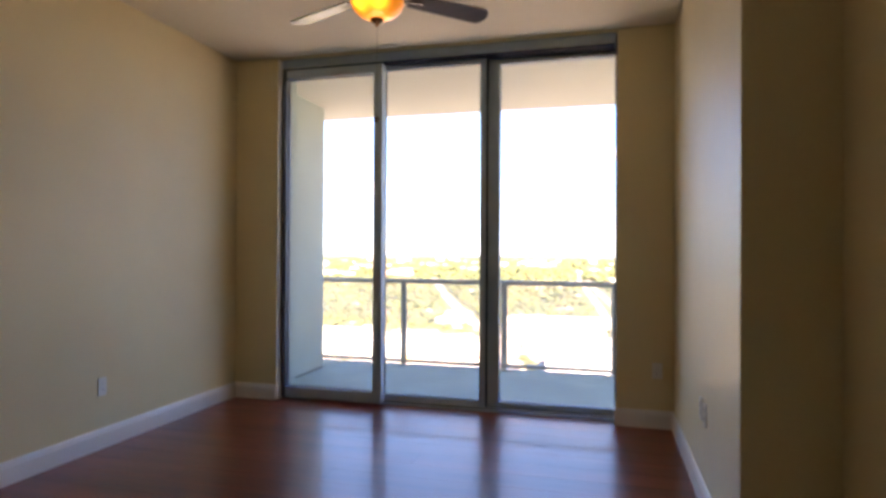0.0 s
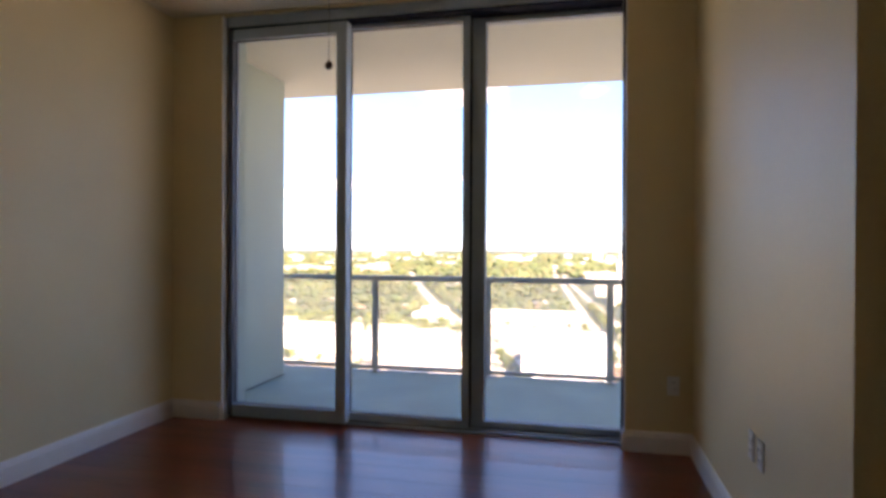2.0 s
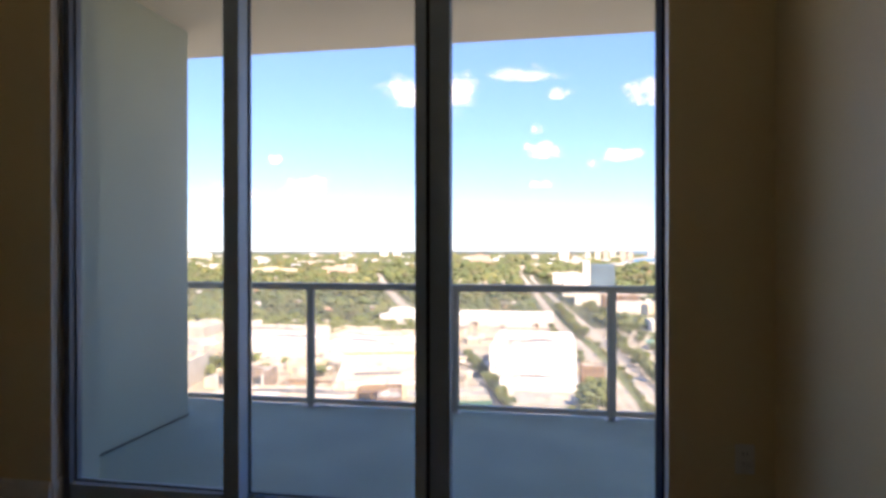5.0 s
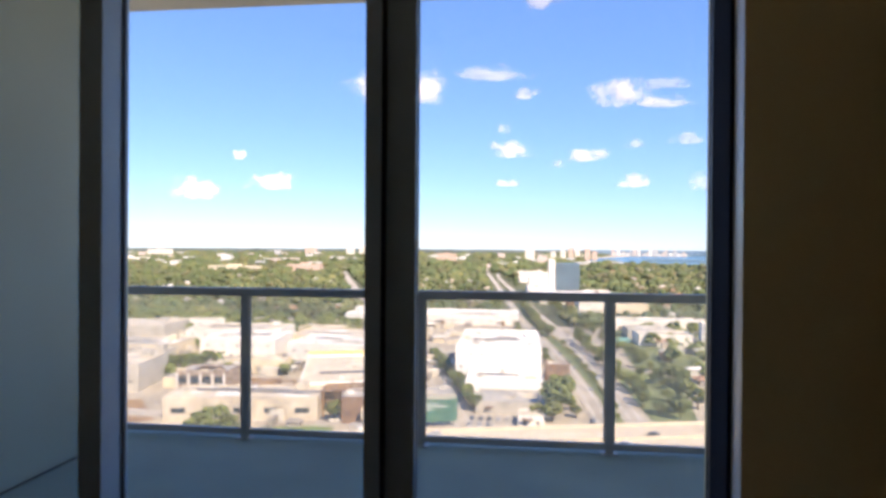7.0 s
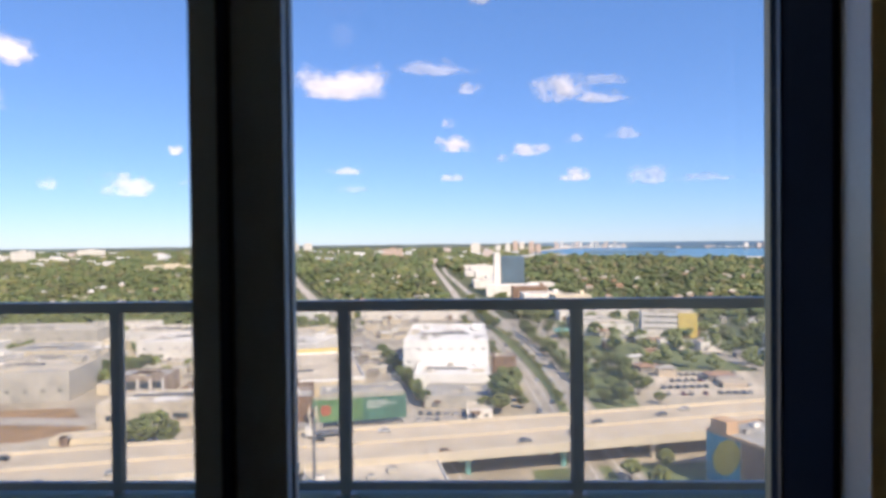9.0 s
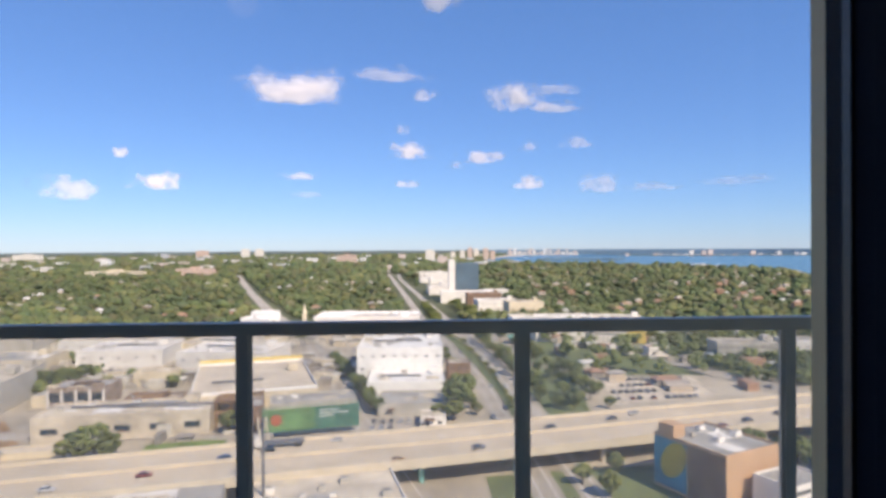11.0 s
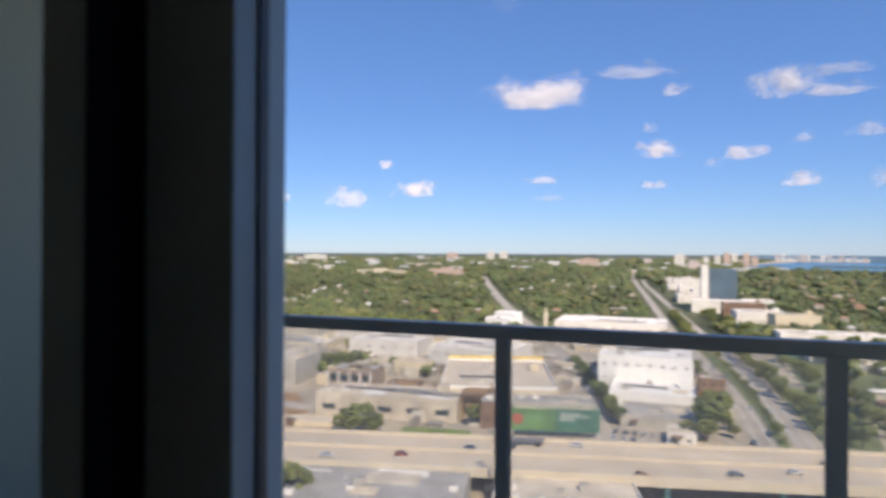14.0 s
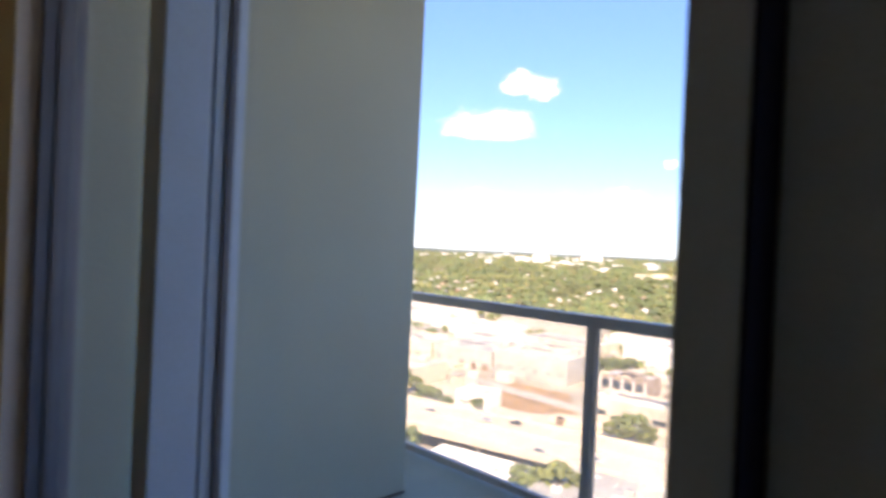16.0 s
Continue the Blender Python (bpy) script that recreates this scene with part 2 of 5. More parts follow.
ASPHALT = material("worn_asphalt", (0.45, 0.395, 0.325), 0.9, vary=0.2, scale=0.06, fine=1.0, bump=0.0)
DECK = material("highway_concrete", (0.63, 0.525, 0.39), 0.85, vary=0.14, scale=0.07, fine=1.2, bump=0.0)
PARAPET = material("barrier_concrete", (0.63, 0.545, 0.42), 0.85, vary=0.1, scale=0.2, fine=2, bump=0.0)
PAINTLINE = material("road_paint", (0.75, 0.74, 0.70), 0.7, vary=0.1, scale=1, fine=5, bump=0.0)
TEAL = material("teal_pillar_paint", (0.18, 0.42, 0.38), 0.7, vary=0.15, scale=1, fine=5, bump=0.0)
BARK = material("bark", (0.10, 0.075, 0.05), 0.95, vary=0.3, scale=2, fine=10, bump=0.0)
WHITE = material("white_render", (0.82, 0.77, 0.70), 0.85, vary=0.12, scale=0.12, fine=1.5, bump=0.0)
PALE_ROOF = material("pale_roof", (0.66, 0.575, 0.455), 0.9, vary=0.28, scale=0.12, fine=1.2, bump=0.0)
GREY_ROOF = material("grey_roof", (0.43, 0.41, 0.375), 0.9, vary=0.25, scale=0.1, fine=1.2, bump=0.0)
GREY_WALL = material("grey_wall", (0.50, 0.465, 0.405), 0.9, vary=0.15, scale=0.15, fine=1.5, bump=0.0)
BRIGHT = material("bright_white_render", (0.90, 0.87, 0.82), 0.85, vary=0.06, scale=0.15, fine=1.5, bump=0.0)
TAN = material("tan_wall", (0.58, 0.37, 0.22), 0.85, vary=0.1, scale=0.2, fine=2, bump=0.0)
BROWN = material("brown_brick", (0.25, 0.16, 0.11), 0.9, vary=0.25, scale=0.3, fine=3, bump=0.0)
YELLOW = material("yellow_paint", (0.80, 0.60, 0.18), 0.8, vary=0.12, scale=0.2, fine=2, bump=0.0)
CREAM = material("cream_render", (0.70, 0.60, 0.44), 0.85, vary=0.1, scale=0.2, fine=2, bump=0.0)
PINK = material("salmon_render", (0.62, 0.44, 0.36), 0.85, vary=0.1, scale=0.05, fine=0.5, bump=0.0)
TERRACOTTA = material("terracotta_roof", (0.45, 0.20, 0.11), 0.85, vary=0.2, scale=0.3, fine=3, bump=0.0)
DARK_GLASS = material("dark_window_glass", (0.05, 0.065, 0.08), 0.12, vary=0.2, scale=0.5, fine=2, bump=0.0)
BLUE_GLASS = material("blue_curtain_glass", (0.13, 0.20, 0.25), 0.25, 0.2, vary=0.2, scale=0.05, fine=0.4, bump=0.0)
BANNER_GREEN = material("green_banner", (0.15, 0.29, 0.12), 0.6, vary=0.35, scale=0.2, fine=1.2, bump=0.0)
BANNER_DARK = material("dark_green_banner", (0.07, 0.18, 0.13), 0.6, vary=0.25, scale=0.2, fine=1.2, bump=0.0)
BANNER_RED = material("red_shape", (0.45, 0.13, 0.07), 0.6)
MURAL_BLUE = material("mural_blue", (0.05, 0.28, 0.40), 0.7, vary=0.2, scale=0.2, fine=2, bump=0.0)
MURAL_GOLD = material("mural_gold", (0.55, 0.42, 0.07), 0.7, vary=0.2, scale=0.3, fine=2, bump=0.0)
DERELICT = material("weathered_brick", (0.36, 0.28, 0.22), 0.9, vary=0.3, scale=0.3, fine=3, bump=0.0)
RUST = material("rusty_dirt", (0.36, 0.22, 0.11), 0.95, vary=0.25, scale=0.15, fine=1.5, bump=0.0)
STEEL = material("weathered_steel", (0.20, 0.20, 0.21), 0.6, 0.3, vary=0.2, scale=1, fine=8, bump=0.0)
# bluish far land and pale far water: the air's haze is in both colours
FAR_LAND = material("far_land", (0.12, 0.155, 0.16), 0.95, vary=0.25, scale=0.004, fine=0.05, bump=0.0)
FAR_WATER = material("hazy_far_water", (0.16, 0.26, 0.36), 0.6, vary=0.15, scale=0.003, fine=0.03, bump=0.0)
DARK_LOT = material("dark_car_park_asphalt", (0.13, 0.125, 0.115), 0.9, vary=0.35, scale=0.08, fine=0.8, bump=0.0, second=(0.22, 0.205, 0.18))
SAND_LOT = material("sandy_lot", (0.68, 0.58, 0.45), 0.95, vary=0.15, scale=0.08, fine=1, bump=0.0)
WATER = material("bay_water", (0.035, 0.13, 0.20), 0.22, vary=0.2, scale=0.004, fine=0.06, bump=0.0, second=(0.06, 0.20, 0.25))
LEAF = [material("foliage", c, 0.8, vary=0.45, scale=0.35, fine=1.6, bump=0.0, random_tone=0.25, second=d, spec=0.2) for c, d in
        (((0.13, 0.165, 0.055), (0.24, 0.27, 0.09)), ((0.15, 0.18, 0.055), (0.28, 0.295, 0.095)), ((0.11, 0.145, 0.055), (0.20, 0.23, 0.085)))]
CANOPY = island_material("canopy_foliage", [(0.082, 0.108, 0.044), (0.112, 0.134, 0.050), (0.138, 0.150, 0.056), (0.088, 0.122, 0.048),
                                            (0.160, 0.160, 0.062), (0.100, 0.130, 0.048), (0.074, 0.098, 0.042), (0.125, 0.118, 0.060)], 0.9, 0.28)
HOUSE_MIX = island_material("mixed_house_paint", [(0.60, 0.57, 0.52), (0.46, 0.42, 0.36), (0.55, 0.46, 0.36), (0.40, 0.24, 0.16),
                                                  (0.70, 0.67, 0.63), (0.40, 0.37, 0.33), (0.32, 0.29, 0.26)])
TILE_MIX = island_material("mixed_tiled_house", [(0.36, 0.20, 0.13), (0.42, 0.27, 0.18), (0.50, 0.44, 0.38), (0.30, 0.18, 0.12), (0.40, 0.33, 0.27)])
YARD_MIX = island_material("mixed_yard_paint", [(0.62, 0.58, 0.50), (0.50, 0.46, 0.40), (0.70, 0.66, 0.58), (0.38, 0.35, 0.31), (0.60, 0.52, 0.40), (0.30, 0.27, 0.24)])
TOWER_MIX = island_material("mixed_tower_render", [(0.70, 0.66, 0.62), (0.60, 0.50, 0.46), (0.74, 0.73, 0.72), (0.50, 0.50, 0.52)])
CAR_PAINT = [material("car_paint", c, 0.3, 0.2, vary=0.05, bump=0.0, coat=0.5) for c in
             ((0.70, 0.70, 0.70), (0.03, 0.03, 0.035), (0.30, 0.05, 0.04), (0.22, 0.23, 0.25), (0.55, 0.30, 0.08), (0.06, 0.09, 0.16))]
TYRE = material("tyre_rubber", (0.02, 0.02, 0.02), 0.9)


# ---- mesh helpers ----
def add_box(bm, x0, x1, y0, y1, z0, z1):
    v = [bm.verts.new(p) for p in ((x0, y0, z0), (x1, y0, z0), (x1, y1, z0), (x0, y1, z0), (x0, y0, z1), (x1, y0, z1), (x1, y1, z1), (x0, y1, z1))]
    for q in ((3, 2, 1, 0), (4, 5, 6, 7), (0, 1, 5, 4), (1, 2, 6, 5), (2, 3, 7, 6), (3, 0, 4, 7)):
        bm.faces.new([v[i] for i in q])
    return v


def part(name, bm, mat, parent=None, label="", smooth=False):
    me = bpy.data.meshes.new(name)
    bm.normal_update()
    bm.to_mesh(me)
    bm.free()
    me.materials.append(mat)
    if smooth:
        for p in me.polygons:
            p.use_smooth = True
    ob = new(name, me)
    ob.parent = parent
    return tagged(ob, label)


def box(name, mat, parent, x0, x1, y0, y1, z0, z1, bevel=0.0, label=""):
    bm = bmesh.new()
    add_box(bm, x0, x1, y0, y1, z0, z1)
    if bevel:
        bmesh.ops.bevel(bm, geom=bm.edges[:], offset=bevel, segments=2, affect="EDGES", profile=0.7)
    return part(name, bm, mat, parent, label)


def lathe(bm, profile, n=24, cx=0.0, cy=0.0):
    """A body turned round the upright axis, from (radius, height) pairs."""
    rings = [[bm.verts.new((cx + max(r, 1e-4) * math.cos(2 * math.pi * k / n), cy + max(r, 1e-4) * math.sin(2 * math.pi * k / n), z)) for k in range(n)]
             for r, z in profile]
    for a, b in zip(rings, rings[1:]):
        for k in range(n):
            bm.faces.new((a[k], a[(k + 1) % n], b[(k + 1) % n], b[k]))
    for ring in (rings[0], rings[-1]):
        bm.faces.new(ring if ring is rings[-1] else ring[::-1])


def extrude_profile(bm, profile, start, end, out):
    """A moulding: (distance from the wall, height) pairs drawn from start to end; out is the way off the wall."""
    a = [bm.verts.new((start[0] + out[0] * d, start[1] + out[1] * d, z)) for d, z in profile]
    b = [bm.verts.new((end[0] + out[0] * d, end[1] + out[1] * d, z)) for d, z in profile]
    for k in range(len(profile)):
        bm.faces.new((a[k], a[(k + 1) % len(a)], b[(k + 1) % len(a)], b[k]))
    bm.faces.new(a[::-1])
    bm.faces.new(b)
    bmesh.ops.recalc_face_normals(bm, faces=bm.faces[:])


def empty(name, label="", category="", group="", kind="", at=(0, 0, 0), turn=0):
    ob = new(name)
    ob.matrix_basis = pose(*at, 0, 0, turn)
    return tagged(ob, label, category, group, kind)


# ---- the room ----
STEP, R2, BACK, CEIL_Z = -2.13, 3.9, -7.0, 2.845
X0, X1 = 0.467, 3.191      # the opening of the sliding doors
WEST, EAST, FACE = 0.077, 3.575, 0.30      # the side walls; the outer face of the window wall
SLAB_Z, SOFFIT_Z, EDGE_Y, RAIL_Y = -0.085, 2.87, 2.42, 2.238


tagged(box("wall_west", PAINT, None, -0.2, WEST, BACK, 0, -0.1, 3.1), "smooth cream painted side wall of the empty room", "wall", kind="structure")
tagged(box("wall_east", PAINT, None, EAST, 4.4, STEP, 0, -0.1, 3.1), "smooth cream painted wall that steps out into the room", "wall", kind="structure")
tagged(box("wall_east_rear", PAINT, None, R2, 4.4, BACK, STEP, -0.1, 3.1), "cream painted wall of the wider rear part", "wall", kind="structure")
tagged(box("wall_rear", PAINT, None, -0.2, 4.4, BACK - 0.2, BACK, -0.1, 3.1), "plain cream wall behind the walker", "wall", kind="structure")
tagged(box("ceiling", CEIL, None, -0.2, 4.4, BACK - 0.2, 0, CEIL_Z, 3.3), "smooth off-white painted ceiling", "ceiling", kind="structure")

# the window wall is part of the tower's face, so that the tower shades its balcony
facade = empty("wall_window", "cream painted wall round the tall sliding doors", "wall", kind="structure")
box("wall_panel", PAINT, facade, -14, X0, 0, FACE, -62, 45)
box("wall_panel", PAINT, facade, X1, 18, 0, FACE, -62, 45)
box("wall_panel", PAINT, facade, X0, X1, 0, FACE, CEIL_Z - 0.01, 45)
box("wall_panel", STUCCO, facade, X0, X1, 0.002, FACE, -62, -0.012)

floor = tagged(box("floor", JOINT, None, -0.2, 4.4, BACK, 0.0, -0.12, -0.008), "glossy red-brown laminate plank floor", "floor", kind="structure")


def plank_mesh(length):
    bm = bmesh.new()
    h, b, w = 0.008, 0.0007, 0.191
    low = [bm.verts.new(p) for p in ((0, 0, -h), (length, 0, -h), (length, w, -h), (0, w, -h))]
    mid = [bm.verts.new(p) for p in ((0, 0, -b), (length, 0, -b), (length, w, -b), (0, w, -b))]
    top = [bm.verts.new(p) for p in ((b, b, 0), (length - b, b, 0), (length - b, w - b, 0), (b, w - b, 0))]
    for k in range(4):
        bm.faces.new((low[k], low[(k + 1) % 4], mid[(k + 1) % 4], mid[k]))
        bm.faces.new((mid[k], mid[(k + 1) % 4], top[(k + 1) % 4], top[k]))
    bm.faces.new(top)
    me = bpy.data.meshes.new("plank")
    bm.to_mesh(me)
    bm.free()
    me.materials.append(WOOD)
    return me


PLANKS = {}
for row in range(36):
    y = -0.1915 * (row + 1)
    x, right = 0.0, (EAST + 0.05 if y > STEP else R2 + 0.02)
    first = (1.21, 0.41, 0.81)[row % 3]
    while x < right - 0.01:
        length = round(min(first if x == 0 else 1.21, right - x), 3) - 0.0006
        if length not in PLANKS:
            PLANKS[length] = plank_mesh(length)
        ob = new("plank", PLANKS[length])
        ob.parent, ob.location = floor, (x, y, 0)
        x += length + 0.0006

BASE = ((0, 0.001), (0.016, 0.001), (0.016, 0.095), (0.013, 0.101), (0.013, 0.108), (0.008, 0.120), (0.004, 0.126), (0, 0.127))
for a, b, out in (((WEST, BACK), (WEST, -0.016), (1, 0)), ((WEST, 0), (X0, 0), (0, -1)), ((X1, 0), (EAST, 0), (0, -1)), ((EAST, -0.016), (EAST, STEP - 0.016), (-1, 0)),
                  ((EAST, STEP), (R2, STEP), (0, -1)), ((R2, STEP - 0.016), (R2, BACK), (-1, 0)), ((X0, 0), (X0, 0.068), (1, 0)), ((X1, 0), (X1, 0.068), (-1, 0))):
    bm = bmesh.new()
    extrude_profile(bm, BASE, a, b, out)
    tagged(part("baseboard", bm, TRIM), "white painted moulded baseboard along the wall", "baseboard", kind="structure")

# ---- sliding glass doors ----
door = empty("sliding_door", "tall three-panel sliding glass door with grey aluminium frame", "glass door", kind="structure")
Y0, Y1, HEAD, SILL = 0.069, 0.29, 2.765, 0.016
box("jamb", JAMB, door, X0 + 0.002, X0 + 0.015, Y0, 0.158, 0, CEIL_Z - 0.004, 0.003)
for x in (X0, X1 - 0.002):
    box("reveal_liner", TRIM, door, x, x + 0.002, 0.001, 0.068, 0.128, CEIL_Z - 0.004)
for z in (0.62, 1.02, 1.36, 1.7, 2.2):
    box("screw", ALU_DARK, door, X0 + 0.0148, X0 + 0.0172, 0.078, 0.088, z, z + 0.01)
box("reveal", STUCCO, door, X0 + 0.002, X0 + 0.011, 0.159, FACE - 0.003, 0, CEIL_Z - 0.004)
box("jamb", DEEP_SHADE, door, X1 - 0.013, X1 - 0.002, Y0, 0.19, 0, CEIL_Z - 0.004, 0.003)
box("head", ALU, door, X0 + 0.015, X1 - 0.013, Y0 - 0.03, Y1, HEAD, CEIL_Z - 0.004, 0.003)
sill = box("sill", ALU, door, X0 + 0.015, X1 - 0.013, 0.1, Y1, -0.01, SILL, 0.003)
box("threshold", WOOD, door, X0, X1, 0.0005, 0.0995, -0.0118, -0.0005)
for ty in (0.13, 0.196, 0.278):
    box("track", ALU_DARK, sill, X0 + 0.02, X1 - 0.02, ty - 0.004, ty + 0.004, SILL - 0.001, SILL + 0.006)
box("track", DEEP_SHADE, door, X0 + 0.02, X1 - 0.02, 0.05, 0.28, HEAD - 0.012, HEAD - 0.001)


def leaf(x0, x1, y, z0, z1, left, right, top, bottom, depth=0.04, bead=0.008, end=ALU, start=ALU):
    """One door panel: stiles, rails, glazing beads and its pane."""
    p = box("door_panel", start, door, x0, x0 + left, y - depth / 2, y + depth / 2, z0, z1, 0.003)
    box("stile", end, p, x1 - right, x1, y - depth / 2, y + depth / 2, z0, z1, 0.003)
    box("top_rail", ALU, p, x0 + left, x1 - right, y - depth / 2 + 0.002, y + depth / 2 - 0.002, z1 - top, z1, 0.002)
    box("bottom_rail", ALU, p, x0 + left, x1 - right, y - depth / 2 + 0.002, y + depth / 2 - 0.002, z0, z0 + bottom, 0.002)
    bx0, bx1, bz0, bz1 = x0 + left, x1 - right, z0 + bottom, z1 - top
    for q in ((bx0, bx0 + bead, bz0, bz1), (bx1 - bead, bx1, bz0, bz1), (bx0 + bead, bx1 - bead, bz0, bz0 + bead), (bx0 + bead, bx1 - bead, bz1 - bead, bz1)):
        box("bead", ALU_DARK, p, q[0], q[1], y - 0.006, y + 0.006, q[2], q[3])
    g = box("pane", PANE, p, bx0 + 0.002, bx1 - 0.002, y - 0.003, y + 0.003, bz0 + 0.002, bz1 - 0.002)
    g.visible_shadow = False
    return p


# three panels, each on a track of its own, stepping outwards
# the first stile takes the shade-toned metal, the last one the near-black
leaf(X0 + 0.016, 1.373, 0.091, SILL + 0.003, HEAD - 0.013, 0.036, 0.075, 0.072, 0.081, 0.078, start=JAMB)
leaf(1.304, 2.208, 0.166, SILL + 0.003, HEAD - 0.013, 0.060, 0.047, 0.026, 0.048, 0.054)
leaf(2.212, X1 - 0.0025, 0.2305, SILL + 0.003, HEAD - 0.013, 0.092, 0.004, 0.036, 0.042, 0.073, 0.003, DEEP_SHADE)
box("seal", ALU_DARK, door, 1.300, 1.360, 0.1305, 0.1385, SILL + 0.02, HEAD - 0.02)
# black strip added so that the recess between the two stiles stays dark
box("recess_shade", DEEP_SHADE, door, 2.2083, 2.2117, 0.1395, 0.1935, SILL + 0.01, HEAD - 0.014)
box("seal", ALU_DARK, door, 2.170, 2.2115, 0.1935, 0.215, SILL + 0.02, HEAD - 0.02)

# ---- balcony ----
tagged(box("balcony_floor", SLAB, None, -3, 9, FACE, RAIL_Y + 0.07, -0.3, SLAB_Z), "bare grey concrete balcony slab", "balcony floor", kind="structure")
tagged(box("balcony_ceiling", SOFFIT, None, -3, 9, FACE, EDGE_Y, SOFFIT_Z, 3.1), "cream stuccoed underside of the balcony above", "ceiling", kind="structure")
tagged(box("balcony_wall", STUCCO, None, -0.25, 0.0, FACE, 1.82, SLAB_Z + 0.012, SOFFIT_Z, 0.004), "pale stuccoed side wall of the balcony", "wall", kind="structure")
tagged(box("trim", SEAL, None, -0.25, 0.006, FACE, 1.825, SLAB_Z, SLAB_Z + 0.012), "dark sealant joint under the balcony wall", "joint", kind="structure")

railing = empty("balcony_railing", "grey metal balcony railing with clear glass panels", "railing", at=(0, RAIL_Y, SLAB_Z))
TOP = 0.887 - SLAB_Z
POSTS = [-1.85, -0.62] + [0.831 + 1.19 * k for k in range(7)]
box("top_rail", RAIL, railing, -2.75, 8.2, -0.032, 0.032, TOP - 0.0225, TOP + 0.034, 0.008)
box("bottom_rail", RAIL, railing, -2.75, 8.2, -0.018, 0.018, 0.025, 0.065, 0.004)
for a, b in zip(POSTS, POSTS[1:]):
    post = box("post", RAIL, railing, a - 0.024, a + 0.024, -0.022, 0.022, 0.006, TOP - 0.0225, 0.004)
    box("base_plate", RAIL, post, a - 0.05, a + 0.05, -0.045, 0.045, 0, 0.006)
    pane = box("pane", RAIL_PANE, railing, a + 0.03, b - 0.03, -0.004, 0.004, 0.067, TOP - 0.023)
    pane.visible_shadow = False
    for q in (a + 0.024, b - 0.034):
        box("bead", RAIL, pane, q, q + 0.010, -0.010, 0.010, 0.066, TOP - 0.0225)

# ---- ceiling fan ----
fan = empty("ceiling_fan", "dark bronze ceiling fan with walnut blades and lit amber bowl", "ceiling fan", at=(2.03, -1.76, CEIL_Z - 0.035))
for name, prof, mat in (("canopy", ((0.0, 0.035), (0.075, 0.035), (0.07, -0.03), (0.03, -0.055), (0.0, -0.056)), BRONZE),
                        ("downrod", ((0.0, -0.05), (0.012, -0.05), (0.012, -0.23), (0.0, -0.23)), BRONZE),
                        ("motor", ((0.0, -0.205), (0.05, -0.21), (0.105, -0.228), (0.115, -0.262), (0.11, -0.30), (0.085, -0.33), (0.0, -0.331)), BRONZE),
                        ("fitter", ((0.0, -0.329), (0.07, -0.33), (0.12, -0.338), (0.122, -0.344), (0.0, -0.345)), BRONZE)):
    bm = bmesh.new()
    lathe(bm, prof, 32)
    part(name, bm, mat, fan, smooth=True)
bm = bmesh.new()
lathe(bm, ((0.118, -0.345), (0.129, -0.353), (0.131, -0.367), (0.121, -0.394), (0.092, -0.423), (0.05, -0.443), (0.0, -0.45)), 36)
bowl = part("bowl_shade", bm, amber, fan, "lit amber glass bowl", True)
for bx in (-0.045, 0.04):
    bm = bmesh.new()
    lathe(bm, ((0.0, -0.420), (0.02, -0.412), (0.027, -0.395), (0.018, -0.37), (0.0, -0.352)), 14, bx, -0.03)
    part("bulb", bm, bulb_glow, fan, "glowing bulb", True)
bm = bmesh.new()
lathe(bm, ((0.0, -0.443), (0.034, -0.446), (0.03, -0.458), (0.013, -0.468), (0.008, -0.480), (0.0, -0.483)), 18)
part("finial", bm, BRONZE, fan, smooth=True)
bm = bmesh.new()
for k in range(100):
    lathe(bm, ((0.0, -0.479 - k * 0.0044), (0.0019, -0.481 - k * 0.0044), (0.0, -0.483 - k * 0.0044)), 5)
part("pull_chain", bm, BRONZE, fan)
bm = bmesh.new()
lathe(bm, ((0.0, -0.916), (0.006, -0.919), (0.014, -0.929), (0.0145, -0.938), (0.008, -0.948), (0.0, -0.950)), 14)
part("pull_knob", bm, BRONZE, fan, smooth=True)


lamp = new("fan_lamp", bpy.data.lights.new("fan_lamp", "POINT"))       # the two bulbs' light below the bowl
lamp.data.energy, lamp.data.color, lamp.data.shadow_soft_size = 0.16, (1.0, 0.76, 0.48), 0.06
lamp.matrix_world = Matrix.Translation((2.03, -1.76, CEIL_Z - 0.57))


def blade(turn):
    bm = bmesh.new()
    outline = []
    for k in range(9):
        u = k / 8
        outline.append((0.17 + 0.38 * u, 0.048 + 0.018 * u))
    for k in range(1, 8):
        a = math.pi / 2 - math.pi * k / 8
        outline.append((0.55 + 0.05 * math.cos(a), 0.066 * math.sin(a)))
    outline += [(x, -y) for x, y in outline[8::-1]]
    m = pose(0, 0, -0.322, -12, 1.5, 0)
    up = [bm.verts.new(m @ Vector((x, y, 0.004))) for x, y in outline]
    dn = [bm.verts.new(m @ Vector((x, y, -0.004))) for x, y in outline]
    bm.faces.new(up)
    bm.faces.new(dn[::-1])
    for k in range(len(up)):
        bm.faces.new((dn[k], dn[(k + 1) % len(up)], up[(k + 1) % len(up)], up[k]))
    bmesh.ops.recalc_face_normals(bm, faces=bm.faces[:])
    b = part("blade", bm, BLADE, fan)
    b.rotation_euler = (0, 0, radians(turn))
    bm = bmesh.new()
    add_box(bm, 0.09, 0.24, -0.018, 0.018, -0.336, -0.331)
    bmesh.ops.bevel(bm, geom=bm.edges[:], offset=0.002, segments=1, affect="EDGES")
    part("blade_arm", bm, BRONZE, b)


for k in range(3):
    blade(39 + 120 * k)


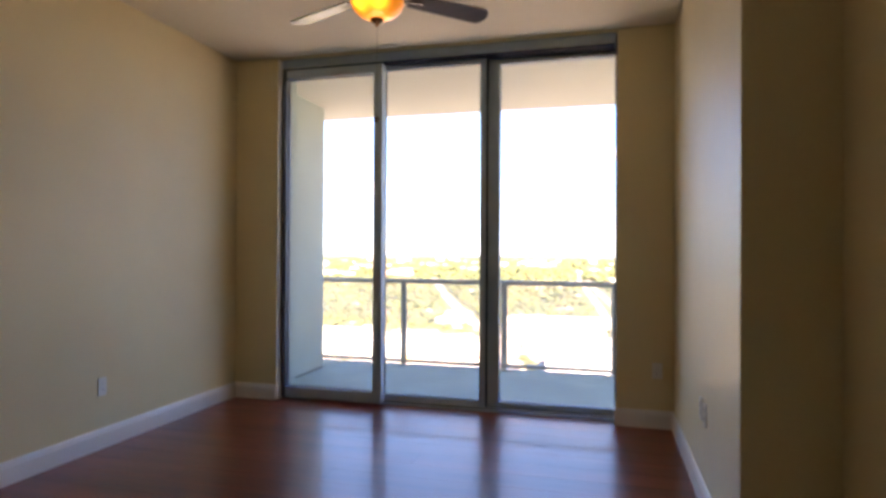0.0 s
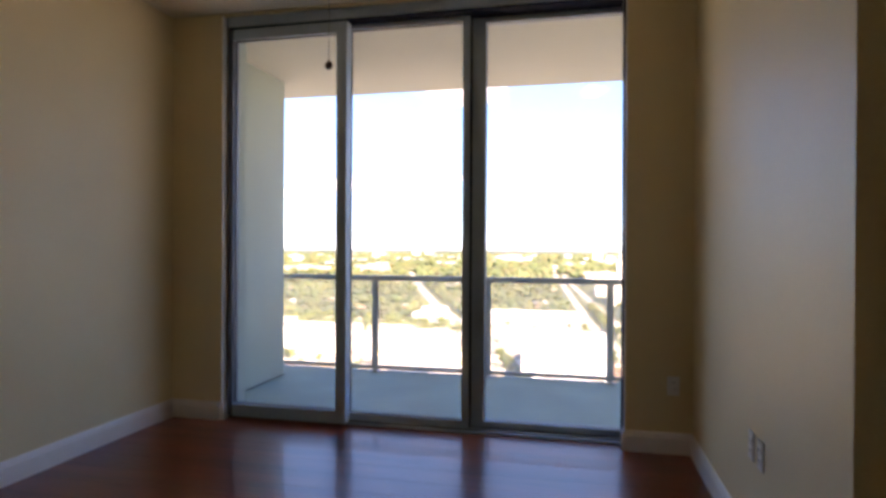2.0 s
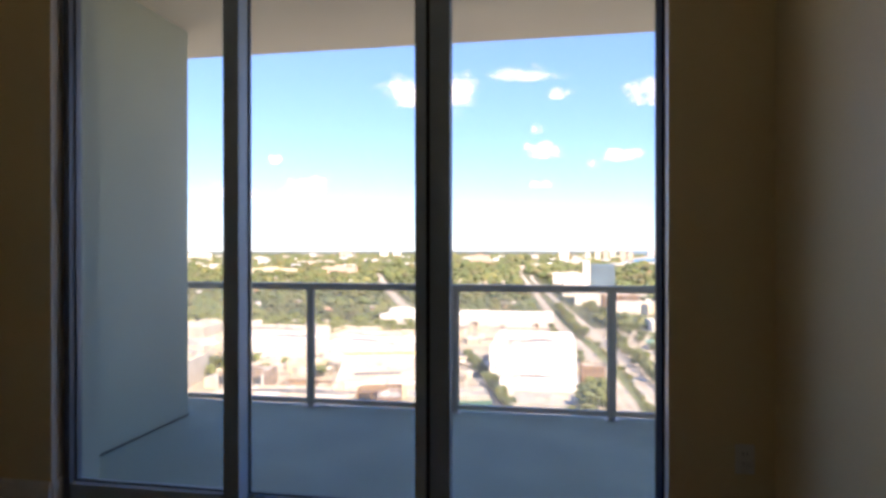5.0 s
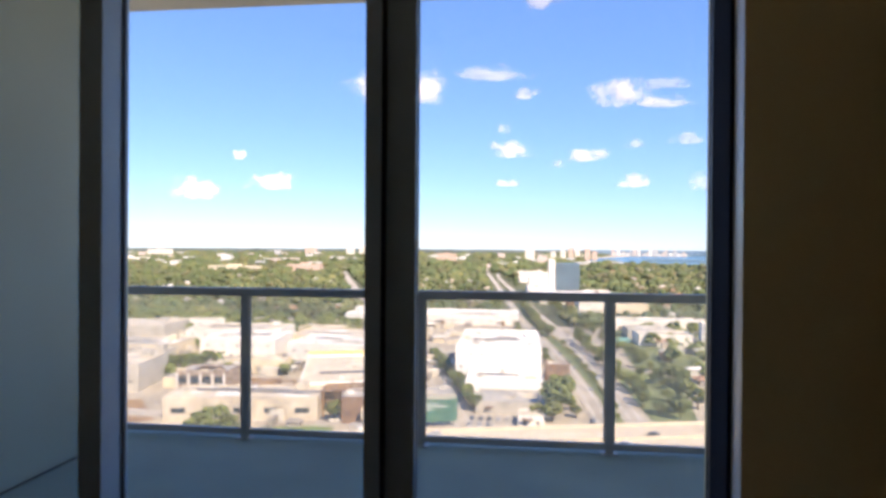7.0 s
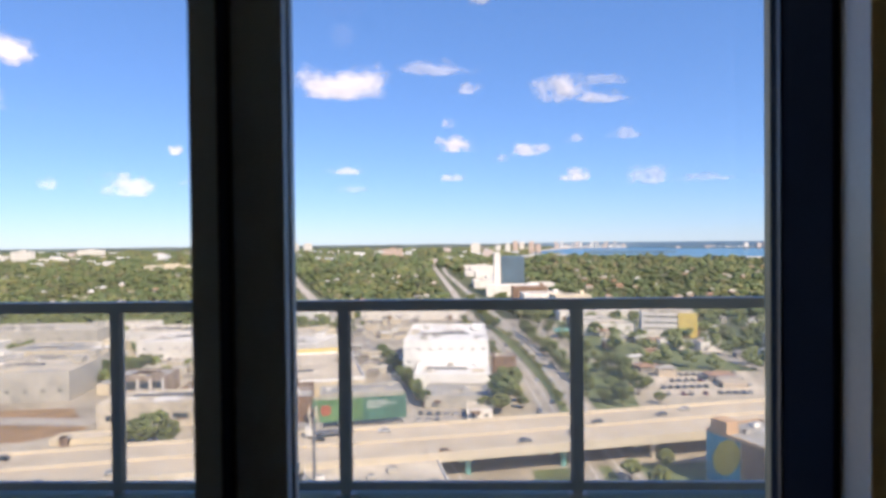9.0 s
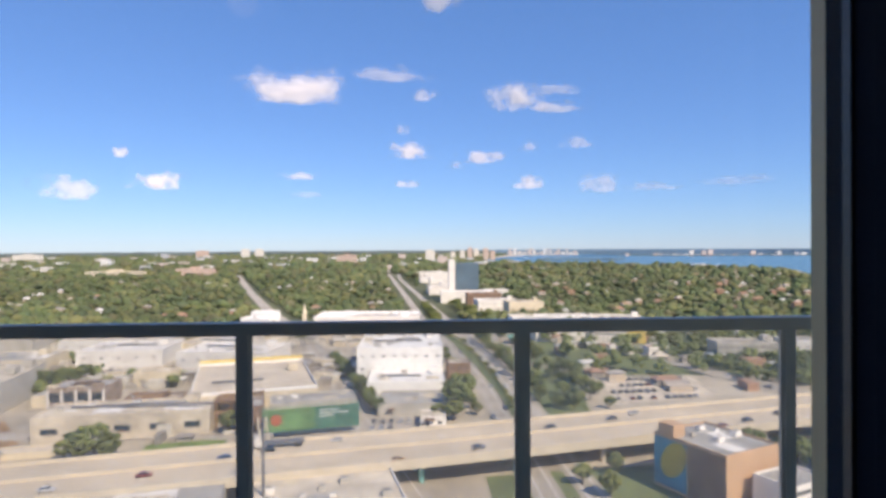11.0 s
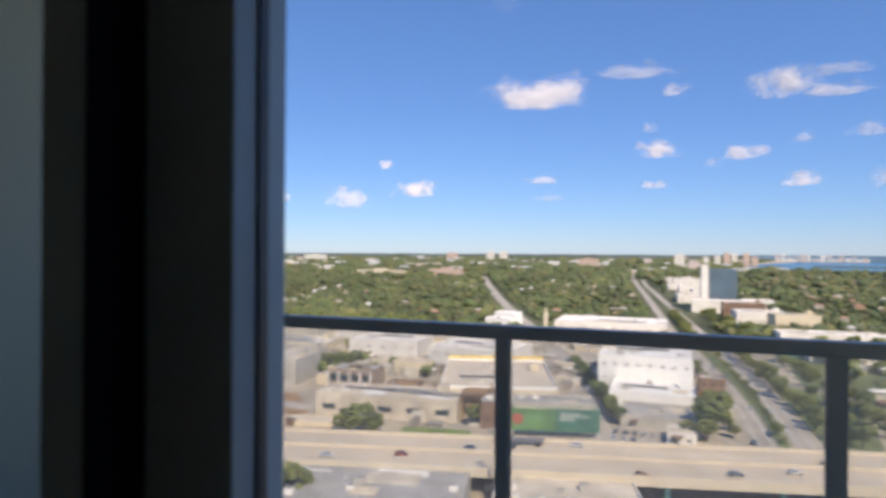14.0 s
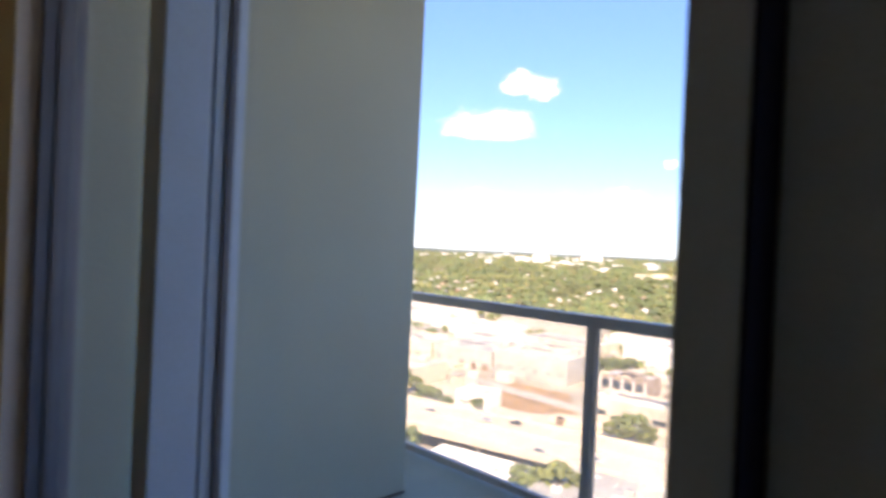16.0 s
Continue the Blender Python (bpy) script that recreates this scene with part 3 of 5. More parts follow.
# ---- wall plates ----
def wall_plate(label, at, turn, gangs=1, rocker=False):
    p = empty("wall_outlet", label, "outlet", at=at, turn=turn)
    w = 0.035 + 0.023 * (gangs - 1)
    bm = bmesh.new()
    add_box(bm, -w, w, -0.006, 0, -0.057, 0.057)
    bmesh.ops.bevel(bm, geom=bm.edges[:], offset=0.003, segments=2, affect="EDGES")
    part("cover_plate", bm, PLASTIC, p)
    for z in (-0.02, 0.02):
        f = box("socket", PLASTIC, p, -0.017, 0.017, -0.009, -0.006, z - 0.014, z + 0.014, 0.002)
        for sx in (-0.007, 0.007):
            box("slot", SLOT, f, sx - 0.0012, sx + 0.0012, -0.0096, -0.0088, z - 0.003, z + 0.007)
    return p


wall_plate("white plastic duplex outlet on the long cream wall", (WEST, -1.41, 0.385), 90)
wall_plate("white plastic outlet low on the stepped wall", (EAST, -1.37, 0.46), -90)
wall_plate("second white plastic plate beside the outlet", (EAST, -1.25, 0.46), -90)
wall_plate("white outlet beside the sliding door frame", (3.465, 0, 0.405), 0)

# ---- the town below ----
G, DECK_Z = -62.0, -55.0
AT_HOME = set(bpy.data.objects)


def sheet(name, mat, pts, z, label, category, depth=0.0):
    """A flat piece of the setting with a straight outline."""
    bm = bmesh.new()
    bm.faces.new([bm.verts.new((x, y, z)) for x, y in pts])
    if depth:
        ext = bmesh.ops.extrude_face_region(bm, geom=bm.faces[:])
        bmesh.ops.translate(bm, verts=[v for v in ext["geom"] if isinstance(v, bmesh.types.BMVert)], vec=(0, 0, -depth))
    bmesh.ops.recalc_face_normals(bm, faces=bm.faces[:])
    if not depth:
        for f in bm.faces:
            if f.normal.z < 0:
                f.normal_flip()
    return tagged(part(name, bm, mat), label, category, kind="structure")


def strip(bm, line, width, z, lift=0.0):
    """A ribbon of even width along a line."""
    pts = [Vector(p) for p in line]
    rows = []
    for i, p in enumerate(pts):
        d = (pts[min(i + 1, len(pts) - 1)] - pts[max(i - 1, 0)]).normalized()
        n = Vector((-d.y, d.x)) * width / 2
        rows.append((bm.verts.new((*(p + n), z + lift)), bm.verts.new((*(p - n), z + lift))))
    for (a, b), (c, d) in zip(rows, rows[1:]):
        bm.faces.new((b, d, c, a))


def along(line, off):
    pts = [Vector(p) for p in line]
    out = []
    for i, p in enumerate(pts):
        d = (pts[min(i + 1, len(pts) - 1)] - pts[max(i - 1, 0)]).normalized()
        out.append(p + Vector((-d.y, d.x)) * off)
    return out


sheet("ground", GROUND, [(-4900, -300), (4900, -300), (4900, 4900), (-4900, 4900)], G, "pale built-up ground of the town below", "ground")
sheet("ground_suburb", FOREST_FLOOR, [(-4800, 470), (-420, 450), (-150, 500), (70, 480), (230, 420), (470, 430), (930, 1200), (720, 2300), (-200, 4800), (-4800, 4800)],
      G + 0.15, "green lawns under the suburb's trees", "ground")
sheet("water", WATER, [(250, 2600), (333, 2268), (769, 1762), (961, 1519), (748, 1064), (500, 640), (560, 560), (1100, 470), (4800, 470), (4800, 4800), (900, 4800), (420, 3400)],
      G + 0.4, "blue open water of the bay", "water")
sheet("verge", GRASS, [(20, 130), (75, 138), (90, 175), (20, 165)], G + 0.12, "dry grass verge beside the highway", "grass")
sheet("verge", GRASS, [(50, 225), (66, 222), (78, 300), (48, 330)], G + 0.12, "grass median between two carriageways", "grass")
sheet("verge", GRASS, [(-185, 100), (-110, 105), (-100, 122), (-180, 110)], G + 0.12, "rough grass under the highway", "grass")
sheet("verge", GRASS, [(86, 292), (250, 285), (330, 330), (320, 470), (70, 470), (62, 330)], G + 0.1, "gardens and grass between low buildings", "grass")
sheet("verge", GRASS, [(170, 225), (330, 235), (330, 290), (180, 280)], G + 0.1, "grass beside the highway ramp", "grass")
sheet("dirt_lot", RUST, [(-180, 222), (-150, 226), (-128, 200), (-140, 186), (-170, 182)], G + 0.1, "rust-coloured bare dirt yard", "lot")
sheet("parking_lot", SAND_LOT, [(80, 240), (124, 246), (134, 290), (87, 286)], G + 0.1, "pale sandy car park", "parking lot")
sheet("parking_lot", ASPHALT, [(-22, 205), (10, 205), (12, 234), (-20, 234)], G + 0.1, "grey asphalt car park", "parking lot")
sheet("parking_lot", DARK_LOT, [(92, 140), (135, 140), (185, 192), (168, 206), (116, 197)], G + 0.14, "dark asphalt car park beside the highway", "parking lot")
sheet("median", GRASS, [(36.5, 215), (39.8, 215), (38, 296), (31, 383), (12, 499), (-2, 640), (-4, 640), (10, 499), (27, 360), (35.2, 256)], G + 0.18, "planted strip between the two carriageways", "grass")
sheet("grass_patch", LAWN, [(-84, 187), (-60, 192), (-62, 202), (-86, 197)], G + 0.14, "bright green grass patch by the ramp", "grass")

AVENUE = [(36, 100), (34, 170), (32, 221), (31, 256), (27, 318), (5, 499), (-17, 763), (-76, 1441)]
AVENUE_2 = [(48, 100), (45, 180), (44, 237), (42, 296), (37, 383), (26, 500), (5, 721), (-39, 1178), (-52, 1400)]
STREET = [(0, 150), (-16, 206), (-32, 264), (-64, 379), (-105, 494), (-161, 640), (-235, 850), (-418, 1400)]
ROAD_E = [(300, 110), (165, 245), (148, 292), (128, 375), (112, 470)]
ROAD_W = [(-330, 205), (-210, 210), (-60, 205), (-14, 215)]
ROAD_N = [(-420, 425), (-210, 440), (-90, 462), (30, 470)]
for line, w in ((AVENUE, 8), (AVENUE_2, 7.5), (STREET, 11), (ROAD_E, 15), (ROAD_W, 9), (ROAD_N, 10)):
    bm = bmesh.new()
    strip(bm, line, w, G, 0.22 if line is not STREET else 0.26)
    tagged(part("road", bm, ASPHALT), "grey asphalt road through the town", "road", kind="structure")
    bm = bmesh.new()
    for k in (-0.25, 0.25):
        strip(bm, along(line, k * w), 0.35, G, 0.32)
    tagged(part("road_marking", bm, PAINTLINE), "pale painted lane lines", "road marking", kind="structure")

# raised highway
HIGHWAY = [(-620, 70), (-420, 88), (-260, 108), (-150, 134), (-60, 157), (0, 171), (80, 191), (170, 213), (300, 238), (520, 262)]
highway = empty("highway", "raised concrete highway with low barriers", "highway", kind="structure")
bm = bmesh.new()
for z in (DECK_Z, DECK_Z - 1.6):
    strip(bm, HIGHWAY, 27, z)
part("deck", bm, DECK, highway)
for off, h in ((13.3, 1.0), (-13.3, 1.0), (0.6, 0.9)):
    bm = bmesh.new()
    inner, outer = along(HIGHWAY, off - 0.25), along(HIGHWAY, off + 0.25)
    low = DECK_Z - (1.6 if abs(off) > 5 else 0)
    for (a, b), (c, d) in zip(zip(inner, outer), list(zip(inner, outer))[1:]):
        v = [bm.verts.new((p.x, p.y, z)) for z in (low, DECK_Z + h) for p in (a, b, d, c)]
        for q in ((4, 5, 6, 7), (0, 1, 5, 4), (1, 2, 6, 5), (2, 3, 7, 6), (3, 0, 4, 7)):
            bm.faces.new([v[i] for i in q])
    bmesh.ops.recalc_face_normals(bm, faces=bm.faces[:])
    part("barrier", bm, PARAPET, highway)
bm = bmesh.new()
for off in (-9.6, -6.2, -2.8, 4.2, 7.6):
    pts = along(HIGHWAY, off)
    for a, b in zip(pts, pts[1:]):
        n = int((b - a).length / 9)
        for k in range(n):
            strip(bm, [a + (b - a) * k / n, a + (b - a) * (k + 0.35) / n], 0.3, DECK_Z, 0.03)
part("lane_marks", bm, PAINTLINE, highway)
for i, (a, b) in enumerate(zip(HIGHWAY, HIGHWAY[1:])):
    a, b = Vector(a), Vector(b)
    n = max(2, int((b - a).length / 24))
    for k in range(n):
        p, d = a + (b - a) * k / n, (b - a).normalized()
        nrm = Vector((-d.y, d.x))
        for s in (-9.5, 0, 9.5):
            q = p + nrm * s
            if -200 < q.x < 220:
                bm = bmesh.new()
                lathe(bm, ((0.0, G), (0.8, G), (0.8, DECK_Z - 3.4), (1.3, DECK_Z - 2.6), (0.0, DECK_Z - 2.6)), 10, q.x, q.y)
                part("pillar", bm, TEAL if -5 < q.x < 40 else PARAPET, highway)
        if -200 < p.x < 220:
            c = part("cap_beam", (lambda m: (add_box(m, -11.5, 11.5, -0.9, 0.9, DECK_Z - 2.6, DECK_Z - 1.61), m)[1])(bmesh.new()), PARAPET, highway)
            c.matrix_basis = Matrix.Translation((p.x, p.y, 0)) @ Matrix.Rotation(math.atan2(nrm.y, nrm.x), 4, "Z")


# ---- buildings ----
def building(name, label, x, y, w, d, h, turn=0, wall=WHITE, roof=PALE_ROOF, floors=0, bays=0, side_bays=0, units=2, parapet=0.7, win=(1.3, 0.9), strip_win=False,
             edge=None, category="building", patches=9):
    """A flat-roofed block. x, y: its front left corner; w along the front, d back from it."""
    b = empty(name, label, category, at=(x, y, G), turn=turn)
    part("wall", (lambda m: (add_box(m, 0, w, 0, d, -0.5, h), m)[1])(bmesh.new()), wall, b)
    box("roof", roof, b, 0.35, w - 0.35, 0.35, d - 0.35, h + 0.02, h + 0.12)
    for q in ((0, w, 0, 0.3), (0, w, d - 0.3, d), (0, 0.3, 0.3, d - 0.3), (w - 0.3, w, 0.3, d - 0.3)):
        box("parapet", edge or wall, b, q[0], q[1], q[2], q[3], h + 0.01, h + parapet)
    rnd = random.Random(int(x * 7 + y * 13))
    for k in range(units):
        ux, uy, us = rnd.uniform(1.5, w - 3.5), rnd.uniform(1.5, max(1.6, d - 3.5)), rnd.uniform(0.9, 2.0)
        u = box("roof_unit", GREY_WALL if k % 2 else WHITE, b, ux, ux + us * 1.3, uy, uy + us, h + 0.12, h + 0.12 + us * 0.8, 0.06)
        box("roof_unit_fan", STEEL, u, ux + us * 0.3, ux + us, uy + us * 0.2, uy + us * 0.8, h + 0.12 + us * 0.8, h + 0.2 + us * 0.8)
    for k in range(int(min(patches, w * d / 130))):
        pw, pd = rnd.uniform(2.5, w * 0.3), rnd.uniform(2, d * 0.35)
        px, py = rnd.uniform(0.6, w - pw - 0.6), rnd.uniform(0.6, d - pd - 0.6)
        box("roof_patch", rnd.choice((GREY_ROOF, PALE_ROOF, WHITE, CREAM, GREY_WALL)), b, px, px + pw, py, py + pd, h + 0.121, h + 0.2 + 0.03 * k)
    for k in range(int(min(8, w / 9))):
        px = rnd.uniform(1, w - 4)
        box(rnd.choice(("awning", "loading_door")), rnd.choice((STEEL, BROWN, GREY_ROOF, GREY_WALL)), b, px, px + rnd.uniform(2, 3.6), -rnd.choice((0.1, 1.6)), -0.02, 0.0 if k % 2 else 2.6, 3.1)
    if w > 30 and h > 7:
        ry = rnd.uniform(d * 0.3, d * 0.6)
        box("duct", STEEL, b, w * 0.15, w * rnd.uniform(0.5, 0.8), ry, ry + 0.8, h + 0.45, h + 1.1)
        box("stair_house", wall, b, w * 0.82, w * 0.82 + 4, d * 0.6, d * 0.6 + min(5, d * 0.3), h + 0.45, h + 3.2)
    if floors:
        fh = h / floors
        for f in range(floors):
            z0 = f * fh + fh * 0.35
            if strip_win:
                box("window", DARK_GLASS, b, 0.8, w - 0.8, -0.06, 0.05, z0, z0 + win[1])
                continue
            for k in range(bays):
                cx = w * (k + 0.5) / bays
                box("window", DARK_GLASS, b, cx - win[0] / 2, cx + win[0] / 2, -0.06, 0.05, z0, z0 + win[1])
            for k in range(side_bays):
                cy = d * (k + 0.5) / side_bays
                box("window", DARK_GLASS, b, -0.06, 0.05, cy - win[0] / 2, cy + win[0] / 2, z0, z0 + win[1])
    return b


B = building
# big white block by the street, with a lower wing and a grey-roofed shed before it
B("commercial_block", "large white rendered block with small windows", -27, 275, 39, 55, 17, 0, BRIGHT, BRIGHT, floors=3, bays=8, units=18, win=(1.5, 0.7))
B("commercial_wing", "low white wing before the large white block", -20, 248, 32, 26.8, 7.5, 0, BRIGHT, BRIGHT, floors=1, bays=5, units=5, win=(1.6, 0.8))
B("shed", "grey flat-roofed shed beside a car park", -14, 226, 24, 20, 4.2, 0, GREY_WALL, GREY_ROOF, units=2)
B("shed", "small white shed at the edge of the car park", 2, 212, 9, 10, 3, 0, floors=1, bays=2, units=0)
# warehouse with a yellow roof edge
yb = B("warehouse", "large pale warehouse with yellow roof edge", -82, 222, 46, 60, 9, 16.5, CREAM, SAND_LOT, floors=1, bays=4, units=4, parapet=1.2, edge=BRIGHT, patches=0)
box("roof_band", YELLOW, yb, 0, 46, 60.02, 60.4, 8.0, 11.6)
B("warehouse", "grey-roofed shed behind the green banner", -50, 211, 30, 13, 8.5, 14, GREY_WALL, GREY_ROOF, units=3)
B("brick_shed", "brown brick shed with torn roof", -60, 205, 9, 16, 9, 14, BROWN, GREY_ROOF, floors=1, bays=2, units=1)
bb = empty("banner_wall", "wide green banner on a wall beside the highway", "billboard", at=(-50, 200, G), turn=15)
box("panel", BANNER_DARK, bb, 0, 32, 0, 0.6, 2.0, 10.4)
box("picture", BANNER_GREEN, bb, 0.6, 17, -0.06, -0.005, 2.6, 9.8)
box("stripe", PALE_ROOF, bb, 0.4, 31.6, -0.06, -0.004, 9.9, 10.3)
bm = bmesh.new()
lathe(bm, ((0.0, -0.03), (1.9, -0.03), (1.9, 0.03), (0.0, 0.03)), 14)
fruit = part("round_shape", bm, BANNER_RED, bb, "red round shape")
fruit.matrix_basis = pose(4.5, -0.10, 6.2, 90, 0, 0)
for k, ww in enumerate((7, 10, 5)):
    box("text_bar", PAINTLINE, bb, 18.5, 18.5 + ww, -0.05, -0.006, 8.1 - k * 1.0, 8.45 - k * 1.0)
for k in range(5):
    box("prop", STEEL, bb, 1 + k * 7.4, 1.4 + k * 7.4, 0.6, 1.0, 0, 10)
# long low warehouses west of the street
wl = B("warehouse", "long pale warehouse with a low pitched roof", -124, 199, 55, 19, 8.0, 9, PALE_ROOF, PALE_ROOF, floors=1, bays=5, units=4, win=(5.0, 2.0))
for y0, x0, x1 in ((13.5, 14, 50), (17.0, 24, 53)):       # long sloping gutters across the roof
    box("roof_beam", STEEL, wl, x0, x1, y0, y0 + 0.7, 8.3, 8.9).rotation_euler = (0, 0, radians(-10))
for k in range(4):
    box("roof_sheet", WHITE if k % 2 else CREAM, wl, 4 + k * 13, 13 + k * 13, 2 + k % 3, 10 + k % 3, 8.22, 8.27 + 0.03 * k)
# rusty steel frames of a half-dismantled yard
for fx, fy, fw, fd, fh, ft in ((-70, 215, 15, 11, 11, 12), (-104, 224, 17, 8, 9.5, 8), (-86, 219, 12, 8, 8, 14)):
    fr = empty("steel_frame", "rusty steel frame of a half-dismantled shed", "frame", at=(fx, fy, G), turn=ft)
    for i in range(4):
        for j in range(2):
            box("post", RUST, fr, fw * i / 3 - 0.25, fw * i / 3 + 0.25, fd * j - 0.25, fd * j + 0.25, -0.3, fh - (i % 2) * 1.4)
    for i in range(4):
        box("beam", BROWN, fr, fw * i / 3 - 0.2, fw * i / 3 + 0.2, 0.25, fd - 0.25, fh - 2.2, fh - 1.6)
    for j in range(2):
        for z in (0.45, 0.8):
            box("beam", RUST if z < 0.6 else BROWN, fr, -1.0, fw + 1.0, fd * j - 0.3, fd * j + 0.3, fh * z, fh * z + 0.7)
    box("roof_sheet", RUST, fr, 0.5, fw * 0.6, 0.6, fd - 0.6, fh - 1.59, fh - 1.45)
# the open bays are dark panels that stand for the shaded inside
br = B("derelict_building", "roofless weathered building with open bays", -146, 244, 22, 16, 7.5, 3, DERELICT, GREY_ROOF, floors=1, bays=4, units=0, win=(4.0, 3.4))
for k, (q0, q1, qh) in enumerate(((0, 4, 1.4), (4, 8, 0.5), (11, 14, 1.0), (17, 22, 1.8))):
    box("broken_wall", DERELICT if k % 2 else CREAM, br, q0, q1, 0.31, 0.9, 7.5, 7.9 + qh)
for k in range(5):
    box("pillar", WHITE, br, 0.1 + k * 5.3, 0.9 + k * 5.3, -0.5, -0.065, -0.3, 7.2)
# black slab laid on the roof, with the dark interior as its colour
box("roof_hole_shade", SLOT, br, 6, 16, 5, 12, 7.63, 7.85)
for k in range(6):
    box("rafter", BROWN, br, 6.5 + k * 1.7, 6.8 + k * 1.7, 4.6, 12.4, 7.86, 8.2)
box("annex", CREAM, br, -7, -0.05, 2, 12, -0.3, 4.6)
box("annex_roof", GREY_ROOF, br, -6.7, -0.3, 2.3, 11.7, 4.61, 4.8)
B("warehouse", "large pale grey warehouse beside a dirt yard", -198, 230, 40, 30, 11.5, 9, GREY_WALL, PALE_ROOF, floors=1, bays=6, units=6, win=(1.6, 0.9))
B("warehouse", "pale grey warehouse wing with grey roof", -236, 224, 37, 34, 9.5, 9, GREY_WALL, GREY_ROOF, floors=1, bays=5, units=5, win=(1.6, 0.9))
B("warehouse", "pale warehouse with many roof vents", -276, 218, 38, 30, 9, 9, CREAM, PALE_ROOF, floors=1, bays=6, units=9)
B("warehouse", "low store behind the white warehouse", -212, 272, 36, 22, 8, 7, GREY_WALL, PALE_ROOF, floors=1, bays=5, units=6)
B("warehouse", "grey workshop behind the white warehouse", -262, 266, 44, 24, 8.5, 7, WHITE, GREY_ROOF, floors=1, bays=5, units=6)
B("shed", "brown timber shed by the brick ruin", -110, 232, 14, 9, 6, 8, BROWN, GREY_ROOF, floors=1, bays=2, units=1)
B("shed", "small pale shed between warehouses", -130, 282, 18, 10, 6, 2, CREAM, PALE_ROOF, floors=1, bays=3, units=2)
B("kiosk", "dark brown box-like building between carriageways", 15, 286, 10.5, 9, 7.5, 4, BROWN, GREY_ROOF, floors=2, bays=3, units=2)
canopy = empty("filling_station", "green flat canopy on white posts", "canopy", at=(58, 386, G))
box("canopy", TEAL, canopy, 0, 12, 0, 8, 4.6, 5.6, 0.05)
for px in (1.5, 10):
    for py in (1.5, 6.5):
        box("post", WHITE, canopy, px, px + 0.4, py, py + 0.4, 0, 4.6)
B("warehouse", "white warehouse with a bright flat roof", -118, 300, 46, 34, 12, -8, WHITE, WHITE, floors=2, bays=6, units=6)
B("warehouse", "cream warehouse beside the side street", -136, 345, 52, 36, 9, -8, CREAM, PALE_ROOF, floors=1, bays=6, units=5)
B("warehouse", "white box-shaped store with flat roof", -172, 310, 42, 34, 11, 4, WHITE, WHITE, floors=2, bays=5, units=4)
B("warehouse", "low grey-roofed cream workshop building", -238, 300, 52, 30, 8, 4, CREAM, GREY_ROOF, floors=1, bays=6, units=4)
B("warehouse", "white store with roof plant", -205, 352, 60, 30, 10, 3, WHITE, PALE_ROOF, floors=2, bays=7, units=8)
B("warehouse", "low white workshop with flat roof", -320, 300, 62, 32, 8, 6, WHITE, WHITE, floors=1, bays=6, units=5)
B("warehouse", "pale flat-roofed store near trees", -310, 365, 80, 34, 9, 3, GREY_WALL, PALE_ROOF, floors=1, bays=9, units=6)
B("apartment_block", "cream apartment block before the trees", -150, 400, 30, 18, 6, -6, CREAM, PALE_ROOF, floors=2, bays=7, units=3)
B("apartment_block", "white apartment block before the trees", -262, 412, 44, 16, 7, 3, WHITE, PALE_ROOF, floors=2, bays=9, units=4)
B("warehouse", "white-walled depot with pale roof", -420, 300, 80, 40, 11, 6, WHITE, PALE_ROOF, floors=1, bays=8, units=6)
B("warehouse", "pale depot roof near the trees", -430, 370, 70, 36, 9, 4, WHITE, GREY_ROOF, floors=1, bays=8, units=6)
B("warehouse", "white depot beyond the highway", -330, 160, 70, 34, 9, 9, WHITE, WHITE, floors=1, bays=8, units=6)
B("warehouse", "pale workshop beyond the highway", -245, 165, 50, 26, 8, 10, CREAM, PALE_ROOF, floors=1, bays=5, units=4)
B("house", "small white house beside the dirt yard", -166, 171, 14, 12, 5.5, 12, WHITE, PALE_ROOF, floors=1, bays=3, units=1)
B("yard_wall", "low pale walled yard beside the highway", -129, 183, 24, 7, 1.6, 12, CREAM, SAND_LOT, units=0, parapet=0.4, category="yard", patches=1)
# far side of the street
B("supermarket", "long low store with a pale roof", -84, 486, 84, 44, 7, -1, WHITE, BRIGHT, floors=1, bays=10, units=12)
B("shop", "white shop with stepped roof", -142, 486, 25, 17, 7, -18, BRIGHT, BRIGHT, floors=1, bays=4, units=2)
B("shop", "white hall behind the white shop", -139, 506, 20, 12, 10, -18, BRIGHT, BRIGHT, floors=2, bays=3, units=1)
steeple = empty("steeple", "slender yellow church spire among trees", "steeple", at=(-89.5, 478, G))
box("tower", CREAM, steeple, -1.5, 1.5, -1.5, 1.5, 0, 12, 0.1)
bm = bmesh.new()
lathe(bm, ((2.0, 12), (1.1, 14.5), (0.1, 20)), 4)
part("spire", bm, CREAM, steeple)
# the white slab and glass tower by the avenue
tw = empty("apartment_tower", "tall white slab and blue glass tower", "tower", at=(34, 700, G))
box("slab", WHITE, tw, 0, 7, 0, 24, 0, 49)
box("glass_wall", BLUE_GLASS, tw, 8.1, 35, 4, 26, 0, 44)
for f in range(14):
    box("floor_edge", STEEL, tw, 8.0, 35.2, 3.8, 26.2, 3.2 * f + 1, 3.2 * f + 1.35)
box("podium", WHITE, tw, -10, 52, -22, -1, 0, 13)
B("shop", "white low shops along the avenue", 58, 590, 40, 26, 10, 5, WHITE, WHITE, floors=2, bays=6, units=5)
B("shop", "cream hall with a curved front", 84, 560, 34, 22, 11, 8, CREAM, CREAM, floors=1, bays=5, units=2)
B("shop", "brown brick block under the tower", 50, 630, 36, 14, 14, 4, BROWN, TERRACOTTA, floors=3, bays=6, units=3)
